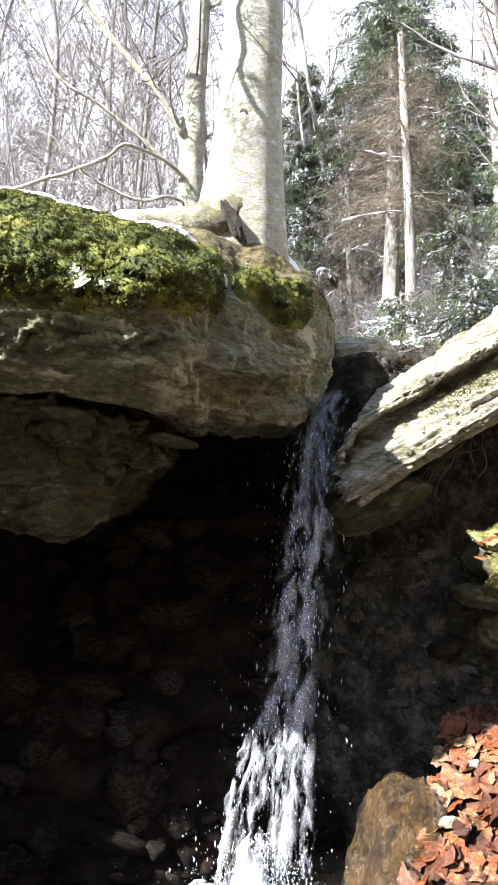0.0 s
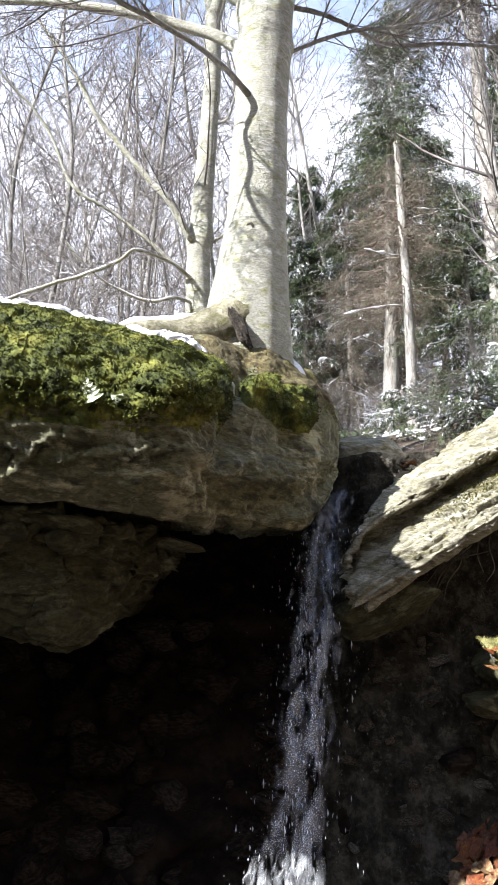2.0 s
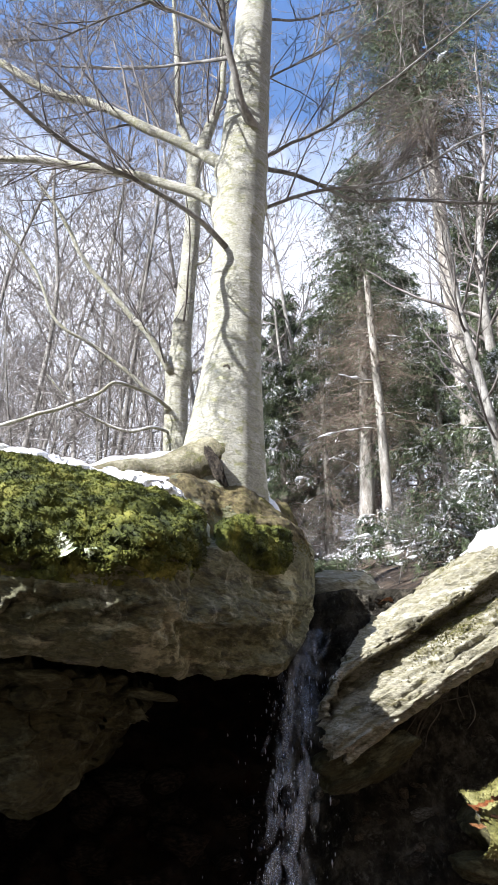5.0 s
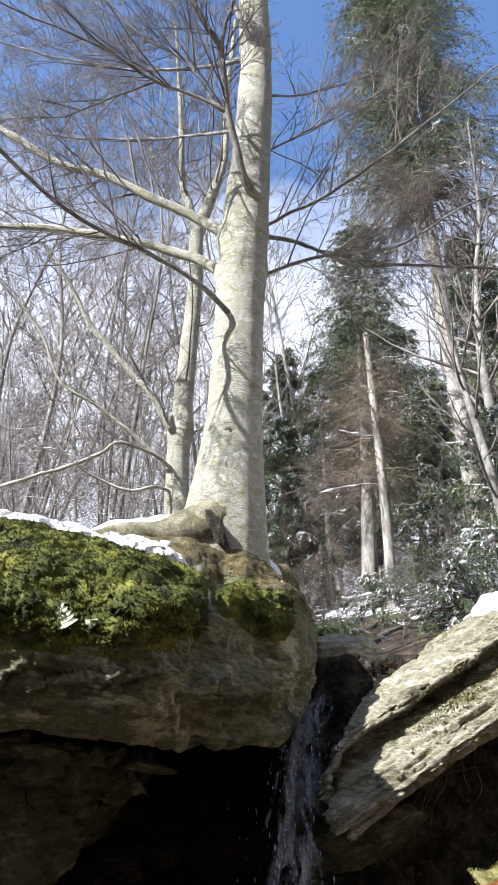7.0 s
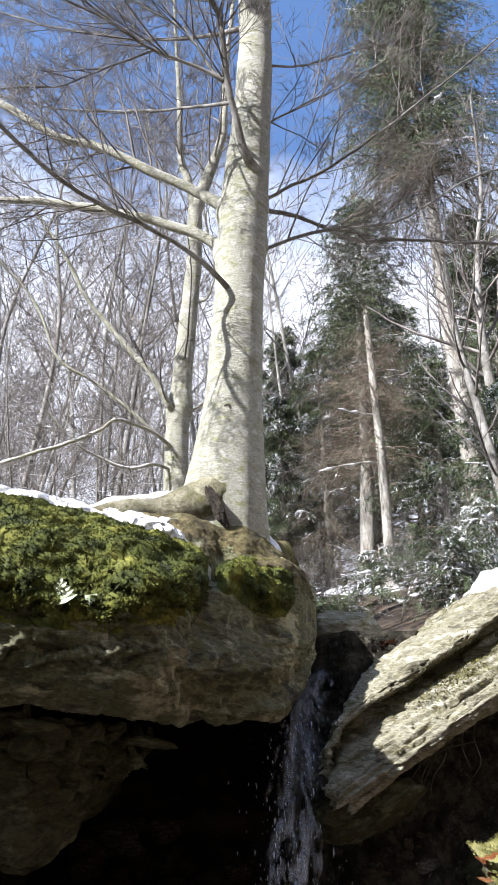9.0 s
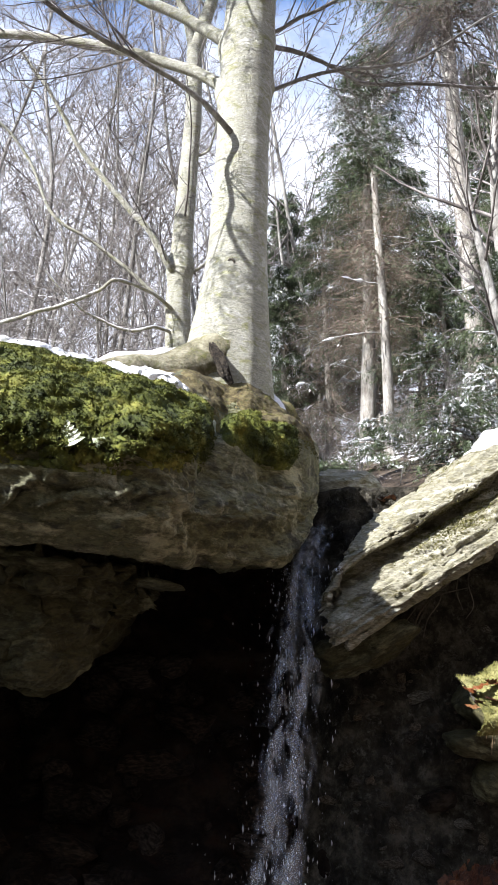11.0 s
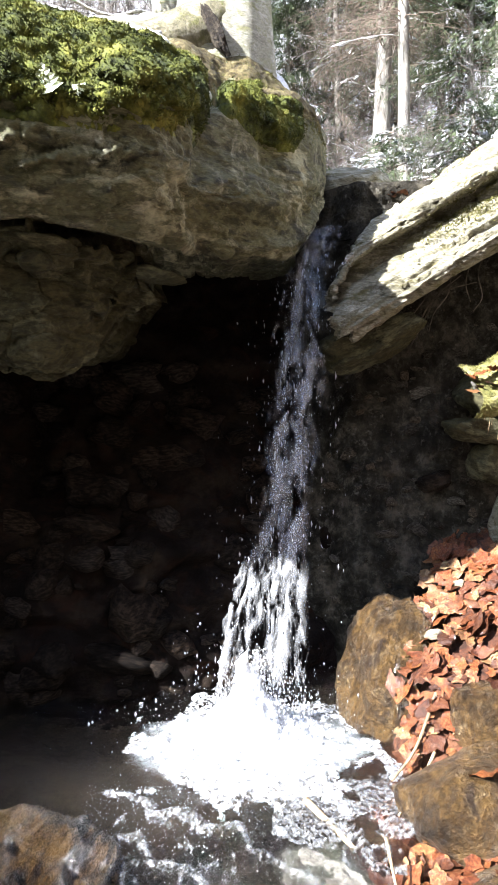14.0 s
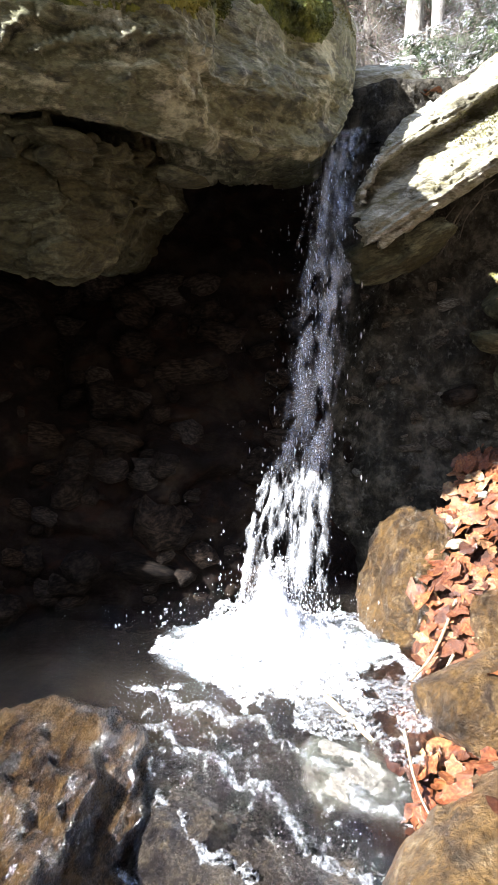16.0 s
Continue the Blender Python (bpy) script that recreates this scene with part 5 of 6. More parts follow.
def slim_tree(pts, r0, r1, seed, label, counts=(16, 6, 3)):
    root = thing("bare_tree", None, label, "tree")
    rs = np.random.RandomState(seed)
    k = np.linspace(0, 1, len(pts))
    w = np.linspace(0, 1, 30)
    C = np.stack([eased(w, k, np.array(pts)[:, c]) for c in range(3)], -1)
    v, f = tube(C, np.linspace(r0, r1, 30), 12)
    part("trunk", mesh_of("trunk", v, f, M_BARK2), root)
    g, white = Gather(), Gather()
    sprout(g, C, r0, rs, counts, 0.8, 0.06, 0.25, (5, 3, 3), 0.33, 0.003, white, 0.2)
    tagged(part("crown", g.mesh("crown", M_TWIG), root), kind="stuff")
    if white.n:
        tagged(part("snow", white.mesh("snow", M_SNOW), root), kind="stuff")


slim_tree([(2.58, 6.0, 3.2), (2.54, 6.0, 3.99), (2.51, 6.0, 4.33), (2.44, 6.0, 4.99), (2.36, 6.0, 5.59), (2.31, 6.0, 6.3), (2.26, 6.0, 6.93), (2.12, 6.0, 7.8)], 0.062, 0.012, 42, "slender grey tree with bent trunk above the slab", (22, 8, 5))
slim_tree([(3.2, 7.5, 3.2), (3.27, 7.5, 5.0), (3.24, 7.5, 6.56), (3.29, 7.5, 7.45), (3.41, 7.5, 8.44), (3.62, 7.5, 9.54), (3.74, 7.5, 11.5)], 0.085, 0.012, 43, "leafless tree with many upright branches", (34, 10, 5))


def bark_knot():
    v, f = tube([(0.020 * math.cos(a), 0.012 * math.cos(a) ** 2, 0.038 * math.sin(a)) for a in np.linspace(0, 2 * math.pi, 18)], [0.007] * 18, 6)
    ob = part("knot", mesh_of("knot", v, f, M_ROOT), bpy.data.objects["beech_tree"], "dark eye-shaped bark scar")
    ob.matrix_local = pose(-0.034, 3.163, 3.418, 0, 14, -14)


bark_knot()
burl = part("burl", rock_mesh("burl", (0.05, 0.05, 0.20), M_BURL, 73, detail=5, rough=0.45), bpy.data.objects["beech_tree"], "rough dark bark fold in the root crotch")
burl.matrix_local = pose(-0.075, 3.118, 2.865, 0, -26, 0)
for k, (x, y, h) in enumerate([(-2.6, 8.0, 9), (-3.4, 9.5, 11), (-1.6, 9.0, 10), (-2.1, 11, 13), (-0.3, 10, 12), (0.5, 12, 12)]):
    z = float(ground_height(x, y))
    slim_tree([(x, y, z - 0.3), (x + 0.25 * math.cos(k * 3), y, z + h * 0.3), (x + 0.4 * math.sin(k), y, z + h * 0.6), (x + 0.6 * math.cos(k * 2), y, z + h)], 0.04, 0.008, 60 + k, "slender leafless tree behind the boulder", (34, 10, 5))

# ---- moss, snow and leaves on the boulder ----
X, Y, Z = OVER_P[..., 0], OVER_P[..., 1], OVER_P[..., 2]
crest_y = eased(np.clip(X, -3.2, 0.36), BX, CREST_Y)
edge_z = np.interp(X, [-3, -1.0, -0.64, -0.45, -0.33, -0.2, -0.1, 0.0, 0.12, 0.3, 0.4], [2.04, 2.05, 2.06, 2.05, 2.04, 2.10, 2.22, 2.32, 2.26, 2.30, 2.40])
facing = OVER_N[..., 2]
lump = fbm(OVER_P, 5.0, 4, 201)
moss_w = np.clip((Z - edge_z) / 0.06, -2, 1.4) + 0.6 * fbm(OVER_P, 3.2, 3, 202) + 0.35 * lump
moss_w = np.minimum(moss_w, 1.3) - 3 * step(Y, crest_y + 0.02, crest_y + 0.12) * step(-X, 0.05, 0.15) - 3.5 * step(Y, 3.62, 3.75)
bare = np.exp(-(((X + 0.33) / 0.11) ** 2 + ((Z - 2.29) / 0.035) ** 2)) + np.exp(-(((X + 0.08) / 0.04) ** 2))
moss_w = moss_w - 2.2 * step(X, 0.22, 0.30) - 1.6 * bare - 2 * step(-facing, 0.15, 0.4) - 2.2 * step(X, -0.10, -0.05) * step(Z, 2.46, 2.54)
moss_h = 0.030 * np.clip(moss_w, -0.6, 1) + 0.032 * np.clip(moss_w, 0, 1) * (ridged(OVER_P, 9, 3, 203) + 0.4 * fbm(OVER_P, 22, 2, 204))
part("moss_cushion", skin(OVER_P, OVER_N, moss_h, "moss_cushion", M_MOSS), boulder, "deep green and yellow cushion moss")
MOSS_P = OVER_P + OVER_N * moss_h[..., None]
MOSS_N = grid_normals(MOSS_P)
if MOSS_N[100, 150, 1] > 0:
    MOSS_N = -MOSS_N
near = step(X, -1.7, -1.4) * step(Y, 3.9, 3.6)
tagged(part("moss_fuzz", tufts(MOSS_P, MOSS_N, np.clip(moss_w, 0, 1) * near * (0.45 + 0.8 * np.clip(0.5 + fbm(OVER_P, 7, 3, 205), 0, 1)), 150000, 1, 0.0085, "moss_fuzz", M_MOSS), boulder), kind="stuff")
soil_h = 0.012 * np.maximum(step(X, -0.17, -0.10), step(X, -0.8, -0.7) * step(Y, crest_y + 0.06, crest_y + 0.14)) * step(Z, 2.44, 2.50) * step(facing, 0.0, 0.3) * step(Y, 4.4, 4.1) * (0.8 + fbm(OVER_P, 8, 4, 209)) + 0.006 * fbm(OVER_P, 30, 3, 210) - 0.005
tagged(part("soil", skin(OVER_P, OVER_N, soil_h, "soil", M_SOIL, 0.0), boulder, "brown litter and thin olive moss round the roots"), kind="stuff")
dry_w = step(X, -0.12, -0.06) * step(Z, 2.30, 2.46) * step(facing, -0.15, 0.25) * (0.3 + np.clip(0.5 + 1.2 * fbm(OVER_P, 6, 3, 208), 0, 1)) * step(Y, 4.2, 3.9)
tagged(part("dry_moss_fuzz", tufts(OVER_P, OVER_N, dry_w, 40000, 2, 0.010, "dry_moss_fuzz", M_MOSSDRY, 0.9), boulder), kind="stuff")
snow_w = np.minimum(step(Y + 0.10 * fbm(OVER_P, 7, 3, 207), crest_y - 0.17, crest_y - 0.12), step(Y, crest_y + 0.42, crest_y + 0.25)) * step(-X, 0.15, 0.32) * step(facing, 0.1, 0.3)
tail = np.exp(-((Y - crest_y + 0.09) / 0.045) ** 2) * step(-X, 0.07, 0.10) * step(X, -0.45, -0.3) * step(facing, -0.1, 0.1)
snow_h = (0.05 * snow_w + 0.034 * tail) * (0.75 + 0.6 * fbm(OVER_P, 6, 3, 206)) - 0.008
thing("snow_strip", skin(MOSS_P, OVER_N, snow_h, "snow_strip", M_SNOW, 0.0), "thin strip of white snow along the boulder's crest", "snow")
cap_w = step(facing, 0.2, 0.4) * np.exp(-(((X - 0.21) / 0.05) ** 2 + ((Y - 3.32) / 0.05) ** 2))
thing("snow_patch", skin(OVER_P, OVER_N, 0.03 * cap_w - 0.010, "snow_patch", M_SNOW, 0.0), "small patch of white snow on the mossy boulder", "snow")

# slab: moss band along the bedding step, snow at the upper end
SLAB_N = grid_normals(SLAB_P)
if SLAB_N[80, 130, 1] > 0:
    SLAB_N = -SLAB_N
ss, sn = (SLAB_P - SLAB_O) @ SLAB_AX, (SLAB_P - SLAB_O) @ SLAB_UP
band = np.exp(-((sn + 0.10) / 0.055) ** 2) * step(ss, 0.2, 0.5) * step(SLAB_P[..., 1], 3.3, 3.2) * (0.4 + 1.2 * np.clip(fbm(SLAB_P, 6, 3, 211) + 0.2, 0, 1))
band2 = step(SLAB_P[..., 1], 3.1, 3.25) * step(ss, 0.0, 0.15) * np.clip(fbm(SLAB_P, 4, 3, 212) - 0.05, 0, 1) * step(SLAB_N[..., 2], 0.2, 0.5)
tagged(part("grass_moss", tufts(SLAB_P, SLAB_N, band, 22000, 3, 0.011, "grass_moss", M_MOSSDRY, 0.8), slab, "olive moss and dry grass along the bedding step"), kind="stuff")
tagged(part("thin_moss", tufts(SLAB_P, SLAB_N, band2, 9000, 4, 0.008, "thin_moss", M_MOSSDRY, 0.9), slab), kind="stuff")
snow_s = 0.04 * step(ss + 0.35 * fbm(SLAB_P, 5, 3, 213), 1.02, 1.25) * step(SLAB_P[..., 1], 3.12, 3.3) * step(SLAB_N[..., 2], 0.2, 0.4) * (0.8 + fbm(SLAB_P, 9, 3, 214)) - 0.006
thing("snow_drift", skin(SLAB_P, SLAB_N, snow_s, "snow_drift", M_SNOW, 0.0), "white snow lying on top of the tilted slab", "snow")
tip = 0.012 * step(SLAB_N[..., 1], 0.0, -0.3) * np.exp(-(((ss - 0.0) / 0.05) ** 2 + ((sn + 0.005) / 0.016) ** 2)) * step(SLAB_P[..., 1], 3.15, 3.05) - 0.007
thing("ice_crust", skin(SLAB_P, SLAB_N, tip, "ice_crust", M_SNOW, 0.0), "small white crust of ice on the slab's corner", "ice")


# ---- stones set in the walls ----
def set_stones(parent, P, count, seed, material, lo, hi, name, region):
    rs = np.random.RandomState(seed)
    shapes = [rock_mesh(name, (1, 1, 1), material, seed * 10 + k, detail=2, rough=0.45, boxy=3.5) for k in range(6)]
    n = 0
    while n < count:
        i, j = rs.randint(P.shape[0]), rs.randint(P.shape[1])
        p = P[i, j]
        if not region(p):
            continue
        n += 1
        s = lo + (hi - lo) * rs.uniform() ** 2.2
        ob = part(name, shapes[rs.randint(6)], parent)
        ob.matrix_local = pose(p[0], p[1] + s * 0.12, p[2], rs.uniform(-20, 20), rs.uniform(-25, 10), rs.uniform(0, 360)) @ Matrix.Diagonal((s * rs.uniform(0.9, 1.6), s * 0.8, s * rs.uniform(0.5, 0.9), 1))


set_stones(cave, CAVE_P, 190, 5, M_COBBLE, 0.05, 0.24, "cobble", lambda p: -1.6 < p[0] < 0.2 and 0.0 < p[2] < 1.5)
set_stones(bank, BANK_P, 170, 6, M_PEBBLE, 0.012, 0.075, "stone", lambda p: 0.42 < p[0] < 1.25 and 0.35 < p[2] < 1.75)
place("ledge_stone", (0.26, 0.2, 0.12), (1.04, 3.14, 1.17), (0, 8, 5), M_LEDGE, 51, "brown stone jutting from the earth bank", detail=4, rough=0.3, boxy=4.5)
place("bank_stone", (0.16, 0.16, 0.17), (1.08, 3.13, 1.03), (0, 20, 5), M_LEDGE, 52, "rounded grey stone in the earth bank", detail=4, rough=0.25)
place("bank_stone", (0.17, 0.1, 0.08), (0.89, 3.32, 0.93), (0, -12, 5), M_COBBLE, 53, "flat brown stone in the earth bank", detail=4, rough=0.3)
place("pale_stone", (0.14, 0.2, 0.26), (1.13, 3.05, 0.80), (0, 0, 5), M_SLAB, 54, "pale upright stone above the leaf heap", rough=0.1)
block = place("mossy_stone", (0.46, 0.34, 0.16), (1.23, 3.06, 1.37), (6, 0, 10), M_STONE, 55, "moss-covered stone ledge in the earth bank", rough=0.12)


def moss_pad():
    us, vs = np.linspace(-0.30, 0.30, 70), np.linspace(-0.9, 1, 60)
    U, V = np.meshgrid(us, vs, indexing="ij")
    P = np.stack([U, -0.10 - 0.09 * np.sqrt(np.clip(1 - V ** 2, 0, 1)) * (V < 1) + 0.12 * np.clip(V, 0, 1), V * 0.10 + 0.02], -1)
    P[..., 1] += 0.05 * (U / 0.30) ** 4 + 0.03 * fbm(P, 9, 3, 221)
    P[..., 2] += 0.03 * fbm(P, 7, 3, 222) - 0.05 * step(-U, 0.12, 0.24)
    N = grid_normals(P)
    N = -N if N[35, 20, 1] > 0 else N
    part("moss_pad", mesh_of("moss_pad", P.reshape(-1, 3), grid_faces(70, 60), M_MOSSDRY), block, "olive green moss pad")
    tagged(part("moss_fuzz", tufts(P, N, np.ones(P.shape[:2]), 11000, 9, 0.010, "moss_fuzz", M_MOSSDRY, 0.8), block), kind="stuff")


moss_pad()


# ---- leaf heap ----
def heap_height(x, y):
    steep = 0.50 + 0.70 * (x - 0.74) + 0.40 * (y - 2.8) - 0.8 * np.clip(2.55 - y, 0, 2)
    steep = np.minimum(steep, 0.66 + 0.1 * (x - 1))
    return np.maximum(steep, -0.02 + 0.22 * (x - 0.38) - 0.12 * np.clip(1.9 - y, 0, 2))


def leaf_heap():
    X, Y = np.meshgrid(np.linspace(0.35, 2.4, 90), np.linspace(0.9, 3.6, 110), indexing="ij")
    Z = heap_height(X, Y) - 1.3 * np.clip(np.interp(Y, [1.4, 1.9, 2.6, 3.2, 3.6], [0.42, 0.47, 0.70, 1.07, 1.25]) - X, 0, 1) - 1.2 * step(X, 1.7, 2.4) - 1.0 * step(1.35 - Y, 0, 0.35)
    P = np.stack([X, Y, Z], -1)
    Z = Z + 0.04 * fbm(P, 5, 3, 231) - 0.02
    return thing("leaf_bank", mesh_of("leaf_bank", np.stack([X, Y, Z], -1).reshape(-1, 3), grid_faces(90, 110), M_GROUND_LITTER), "steep bank of brown leaf litter beside the pool", "ground", "structure")


M_GROUND_LITTER = surface("leaf_litter", [(0.3, (0.035, 0.013, 0.006)), (0.5, (0.085, 0.029, 0.013)), (0.7, (0.150, 0.063, 0.029))], 14.0, fine=50, rough=0.8, bump=0.9)
leaf_bank = leaf_heap()


def leaf_mesh(seed):
    rs = np.random.RandomState(seed)
    n = 9
    t = np.linspace(0, 1, n)
    half = 0.5 * np.sin(t ** 0.85 * math.pi) ** 0.8 * rs.uniform(0.45, 0.75) * (1 + 0.22 * rs.normal(size=n))
    curl, bend, twist = rs.uniform(0.0, 0.22), rs.uniform(-0.3, 0.35), rs.uniform(-0.3, 0.3)
    V, F = [], []
    for k in range(n):
        z = bend * (t[k] - 0.5) ** 2
        for sgn in (-1, 0, 1):
            V.append((t[k] - 0.5, sgn * half[k], z + abs(sgn) * curl * half[k] + sgn * twist * half[k] * t[k] + rs.normal() * 0.035))
    for k in range(n - 1):
        for j in (0, 1):
            a = k * 3 + j
            F.append((a, a + 1, a + 4, a + 3))
    V += [(-0.5, 0.008, 0), (-0.5, -0.008, 0), (-0.72, 0, 0.03)]
    F.append((n * 3, n * 3 + 1, n * 3 + 2))
    return mesh_of("leaf", V, F, M_LEAF)


LEAVES = [leaf_mesh(k) for k in range(12)]
rs = np.random.RandomState(77)


def drop_leaf(parent, x, y, z, size, tilt=35, turn=(0, 0, 0)):
    ob = part("leaf", LEAVES[rs.randint(12)], parent)
    ob.matrix_local = pose(x, y, z, *turn) @ pose(0, 0, 0, 0, 0, rs.uniform(0, 360)) @ pose(0, 0, 0, rs.uniform(-tilt, tilt), rs.uniform(-tilt, tilt)) @ Matrix.Scale(size, 4)


for k in range(300):
    y = rs.uniform(1.7, 3.45)
    x = float(np.interp(y, [1.4, 1.9, 2.6, 3.2, 3.5], [0.45, 0.5, 0.70, 1.05, 1.2])) + rs.uniform(-0.13, 0.42)
    z = float(heap_height(x, y))
    drop_leaf(leaf_bank, x, y, z + rs.uniform(0.0, 0.03), rs.uniform(0.045, 0.125), 22, (20, -33, 0))


def matted_leaves(count, seed):
    """The lower, packed leaves of the heap."""
    rs = np.random.RandomState(seed)
    V, F, n = [], [], 0
    for k in range(count):
        y = rs.uniform(1.6, 3.55)
        x = float(np.interp(y, [1.4, 1.9, 2.6, 3.2, 3.6], [0.45, 0.5, 0.68, 1.0, 1.2])) + rs.uniform(-0.14, 0.7)
        me = LEAVES[rs.randint(12)]
        v = np.empty(len(me.vertices) * 3)
        me.vertices.foreach_get("co", v)
        m = pose(x, y, float(heap_height(x, y)) + rs.uniform(-0.01, 0.015), 20, -33, 0) @ pose(0, 0, 0, 0, 0, rs.uniform(0, 360)) @ pose(0, 0, 0, rs.uniform(-34, 34), rs.uniform(-34, 34)) @ Matrix.Scale(rs.uniform(0.06, 0.115), 4)
        m = np.array(m)
        V.append(v.reshape(-1, 3) @ m[:3, :3].T + m[:3, 3])
        F += [[i + n for i in p.vertices] for p in me.polygons]
        n += len(me.vertices)
    return mesh_of("leaf_mat", np.concatenate(V), F, M_LEAFMAT)


M_LEAFMAT = surface("packed_leaf", [(0.3, (0.050, 0.016, 0.006)), (0.5, (0.122, 0.041, 0.015)), (0.72, (0.202, 0.092, 0.040))], 16.0, fine=60, rough=0.4, bump=0.4, wet=0.35, leafy="island")
tagged(part("leaf_mat", matted_leaves(900, 78), leaf_bank), kind="stuff")


def loose_leaf(x, y, z, size, label="red-brown fallen beech leaf lying wet on the stones"):
    ob = thing("fallen_leaf", LEAVES[rs.randint(12)], label, "leaf", group="fallen leaves by the pool")
    ob.matrix_world = pose(x, y, z, rs.uniform(-25, 25), rs.uniform(-25, 25), rs.uniform(0, 360)) @ Matrix.Scale(size, 4)


for k in range(70):
    x, y = rs.uniform(0.34, 0.62), rs.uniform(1.45, 2.25)
    loose_leaf(x, y, float(heap_height(x, y)) + 0.01 + rs.uniform(0, 0.025), rs.uniform(0.06, 0.11))


def settle(ob, x, y):
    """The height at which something dropped at x, y comes to lie on ob."""
    m = np.array(ob.matrix_world if ob.parent is None else ob.matrix_basis)
    v = np.empty(len(ob.data.vertices) * 3)
    ob.data.vertices.foreach_get("co", v)
    v = v.reshape(-1, 3) @ m[:3, :3].T + m[:3, 3]
    d = np.hypot(v[:, 0] - x, v[:, 1] - y)
    return float(v[d < max(0.015, np.sort(d)[3])][:, 2].max())


for k in range(14):
    x, y = rs.uniform(0.68, 0.80), rs.uniform(3.48, 3.66)
    loose_leaf(x, y, max(2.27, settle(slab, x, y)) + 0.012 + rs.uniform(0, 0.02), rs.uniform(0.05, 0.08), "orange-brown fallen leaf caught above the slab")
for name, spots in (("stream_boulder", ((0.42, 1.62), (0.50, 1.50), (0.58, 1.62), (0.62, 1.42), (0.70, 1.58), (0.80, 1.50), (0.52, 1.70))), ("brown_boulder", ((0.68, 2.02), (0.80, 2.16), (0.86, 2.06))), ("brown_stone", ((0.84, 2.40), (0.92, 2.46)))):
    rock = bpy.data.objects[name]
    for x, y in spots:
        loose_leaf(x, y, settle(rock, x, y) + 0.008, rs.uniform(0.08, 0.12), "red-brown wet leaf stuck to a boulder")
for x, y, w in ((0.70, 2.66, 0.065), (0.78, 2.80, 0.04), (0.84, 2.80, 0.055), (0.95, 2.98, 0.045)):
    place("pale_stone", (w, w * 0.8, w * 0.6), (x, y, float(heap_height(x, y)) + 0.012), (10, 20, 2000 * w), M_SLAB, int(900 * w) + int(100 * y), "small pale stone at the edge of the leaf heap", detail=3, rough=0.25)
for k in range(8):
    loose_leaf(rs.uniform(0.93, 1.05), 2.9 + rs.uniform(-0.02, 0.04), 1.37 + rs.uniform(-0.05, 0.06), rs.uniform(0.05, 0.08), "pale brown leaf caught on the mossy ledge")


# ---- ferns and sticks ----
def fern(at, size, turn, seed):
    rs = np.random.RandomState(seed)
    root = thing("fern", None, "small pale fern frond growing from the moss", "fern")
    V, F = [], []
    n = 5
    for k in range(n):
        t = k / n
        w = 0.46 * (1 - t) ** 0.7 + 0.05
        for side in (-1, 1):
            b = len(V)
            V += [(0, t - 0.02, 0), (0, t + 0.16, 0), (side * w * 0.6, t + 0.25, 0.04), (side * w, t + 0.16 + 0.03 * rs.normal(), -0.02 + rs.normal() * 0.03), (side * w * 0.6, t + 0.02, 0.03)]
            F.append((b, b + 1, b + 2, b + 3, b + 4))
    part("frond", mesh_of("frond", [(x * size, y * size, (z + 0.15 * y * y) * size) for x, y, z in V], F, M_FERN, False), root)
    v, f = tube([(0, 0, 0), (0, 0.5 * size, 0.03 * size), (0, size, 0.14 * size)], [0.0016, 0.0012, 0.0006], 4)
    part("stem", mesh_of("stem", v, f, M_FERN), root)
    root.matrix_world = pose(*at, *turn)


fern((-0.478, 1.935, 2.118), 0.075, (75, -25, 0), 1)
fern((-0.425, 1.955, 2.128), 0.035, (70, 60, 0), 2)
fern((0.215, 3.2, 2.60), 0.05, (70, 40, 0), 3)


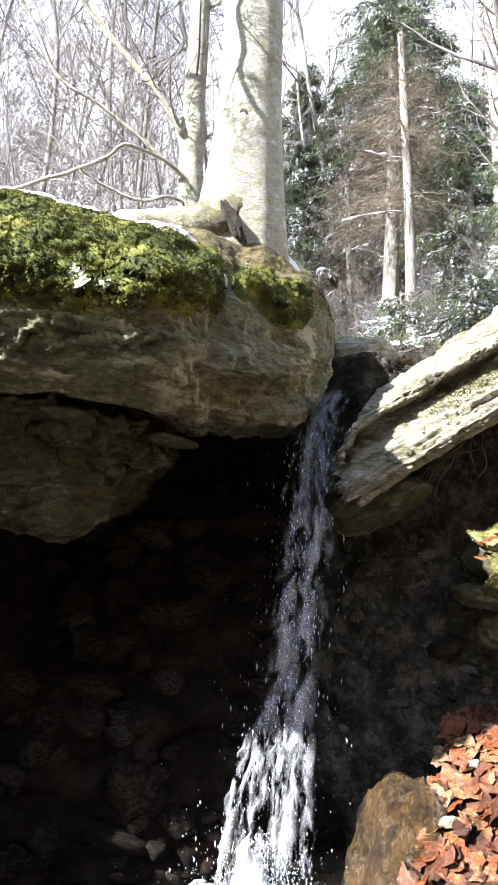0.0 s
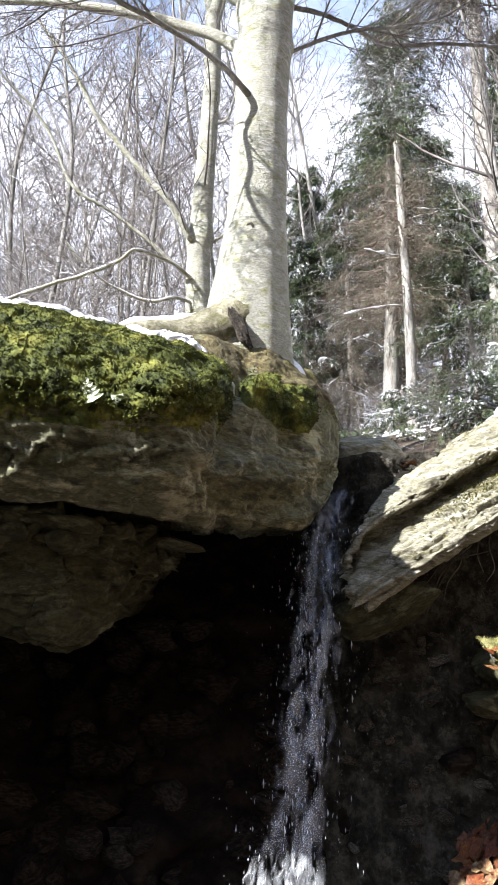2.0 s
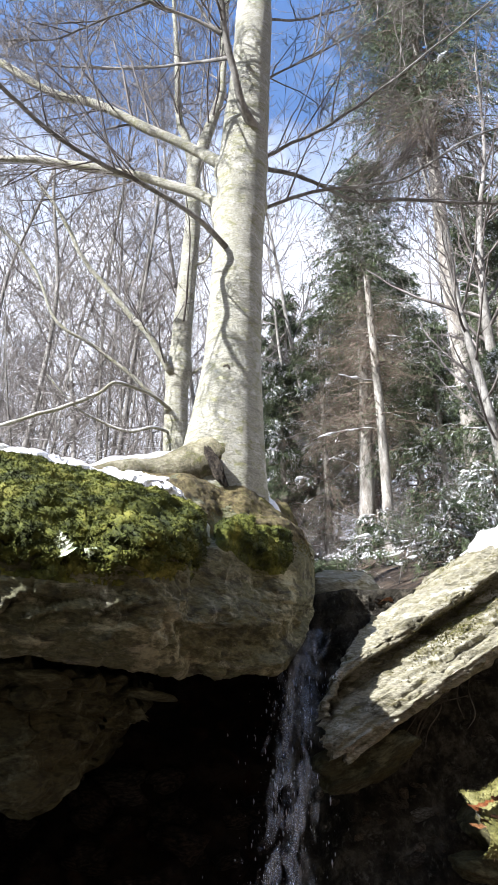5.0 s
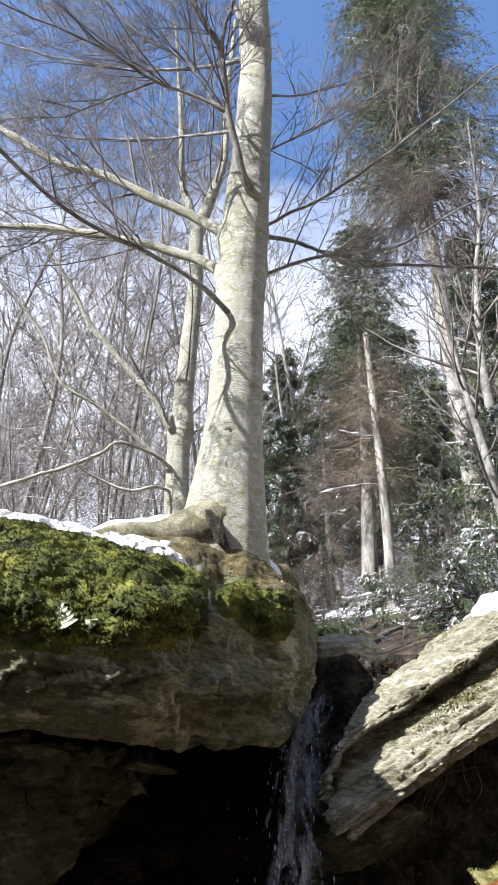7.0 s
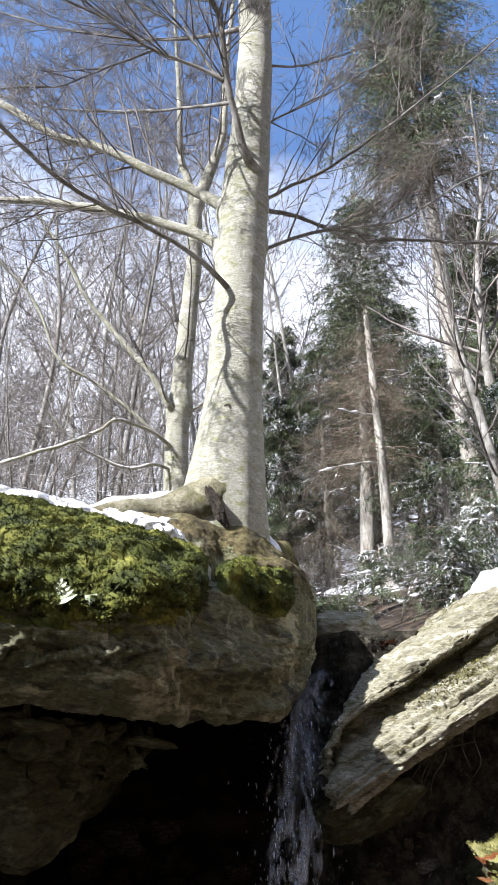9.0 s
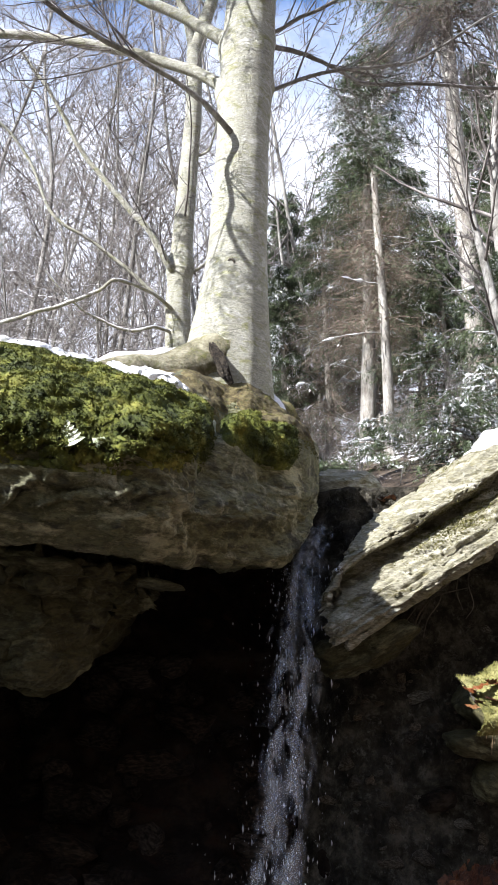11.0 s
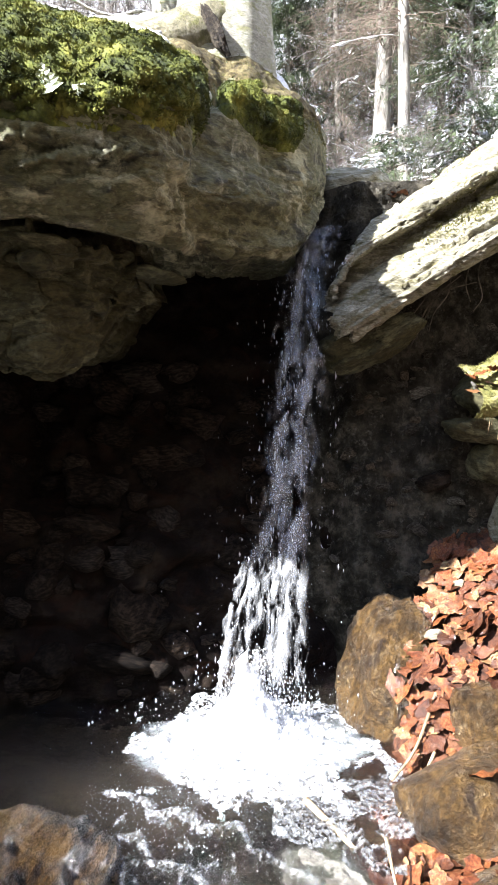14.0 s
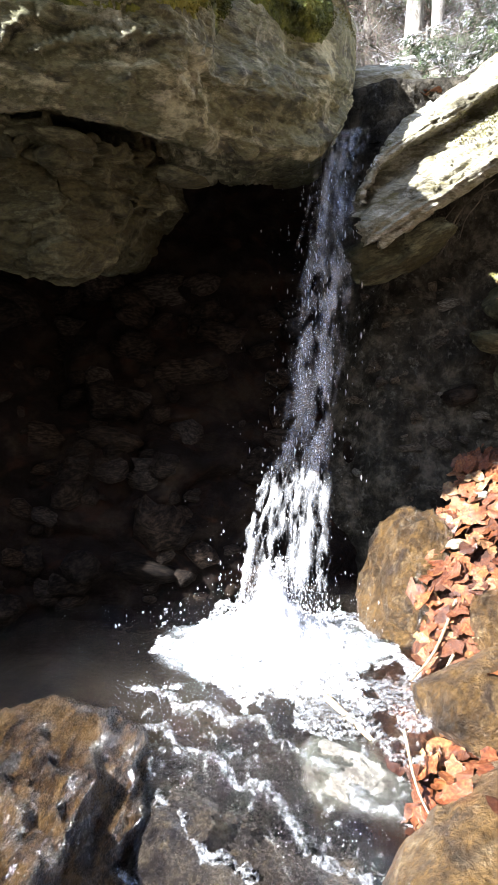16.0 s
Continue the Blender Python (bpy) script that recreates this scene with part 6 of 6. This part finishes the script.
def stick(pts, r, label, name="stick"):
    k = np.linspace(0, 1, len(pts))
    w = np.linspace(0, 1, 14)
    C = np.stack([eased(w, k, np.array(pts)[:, c]) for c in range(3)], -1)
    v, f = tube(C, np.linspace(r, r * 0.55, 14), 7)
    return thing(name, mesh_of(name, v, f, M_STICK if name == "stick" else M_ROOT), label, "stick" if name == "stick" else "root")


stick([(0.17, 2.22, 0.06), (0.23, 2.13, 0.04), (0.30, 2.03, 0.01)], 0.013, "short pale stick lying in the shallow water")
stick([(0.60, 2.30, 0.16), (0.52, 2.20, 0.10), (0.44, 2.12, 0.06)], 0.006, "thin bare twig lying across the leaves")
stick([(0.68, 2.52, 0.30), (0.56, 2.38, 0.14), (0.46, 2.3, 0.07)], 0.007, "thin bent twig lying beside the ochre rock")
stick([(0.36, 1.92, 0.12), (0.37, 1.80, 0.03), (0.40, 1.70, -0.02)], 0.005, "thin dark twig standing among wet leaves")
stick([(0.80, 3.28, 1.62), (0.86, 3.22, 1.75), (0.98, 3.2, 1.85)], 0.0045, "thin bare root hanging from the bank", "hanging_root")
stick([(0.75, 3.24, 1.52), (0.84, 3.2, 1.70), (0.90, 3.2, 1.78), (1.05, 3.2, 1.82)], 0.004, "thin bare root hanging from the bank", "hanging_root")
for pts in ([(0.92, 3.14, 1.86), (0.90, 3.12, 1.76), (0.84, 3.12, 1.68), (0.82, 3.14, 1.60)], [(1.0, 3.12, 1.90), (0.97, 3.10, 1.80), (0.99, 3.10, 1.72)], [(0.86, 3.12, 1.82), (0.80, 3.12, 1.74), (0.74, 3.14, 1.66)], [(1.06, 3.1, 1.94), (1.02, 3.09, 1.84), (1.04, 3.1, 1.74), (1.0, 3.1, 1.68)]):
    stick(pts, 0.0035, "thin bare root hanging from the bank", "hanging_root")
for x, l in ((0.985, 0.10), (1.0, 0.16), (1.015, 0.12), (1.04, 0.18)):
    stick([(x, 2.92, 1.32), (x + 0.004, 2.91, 1.32 - l * 0.5), (x - 0.004, 2.915, 1.32 - l)], 0.0022, "pale dry grass stem hanging from the mossy ledge")
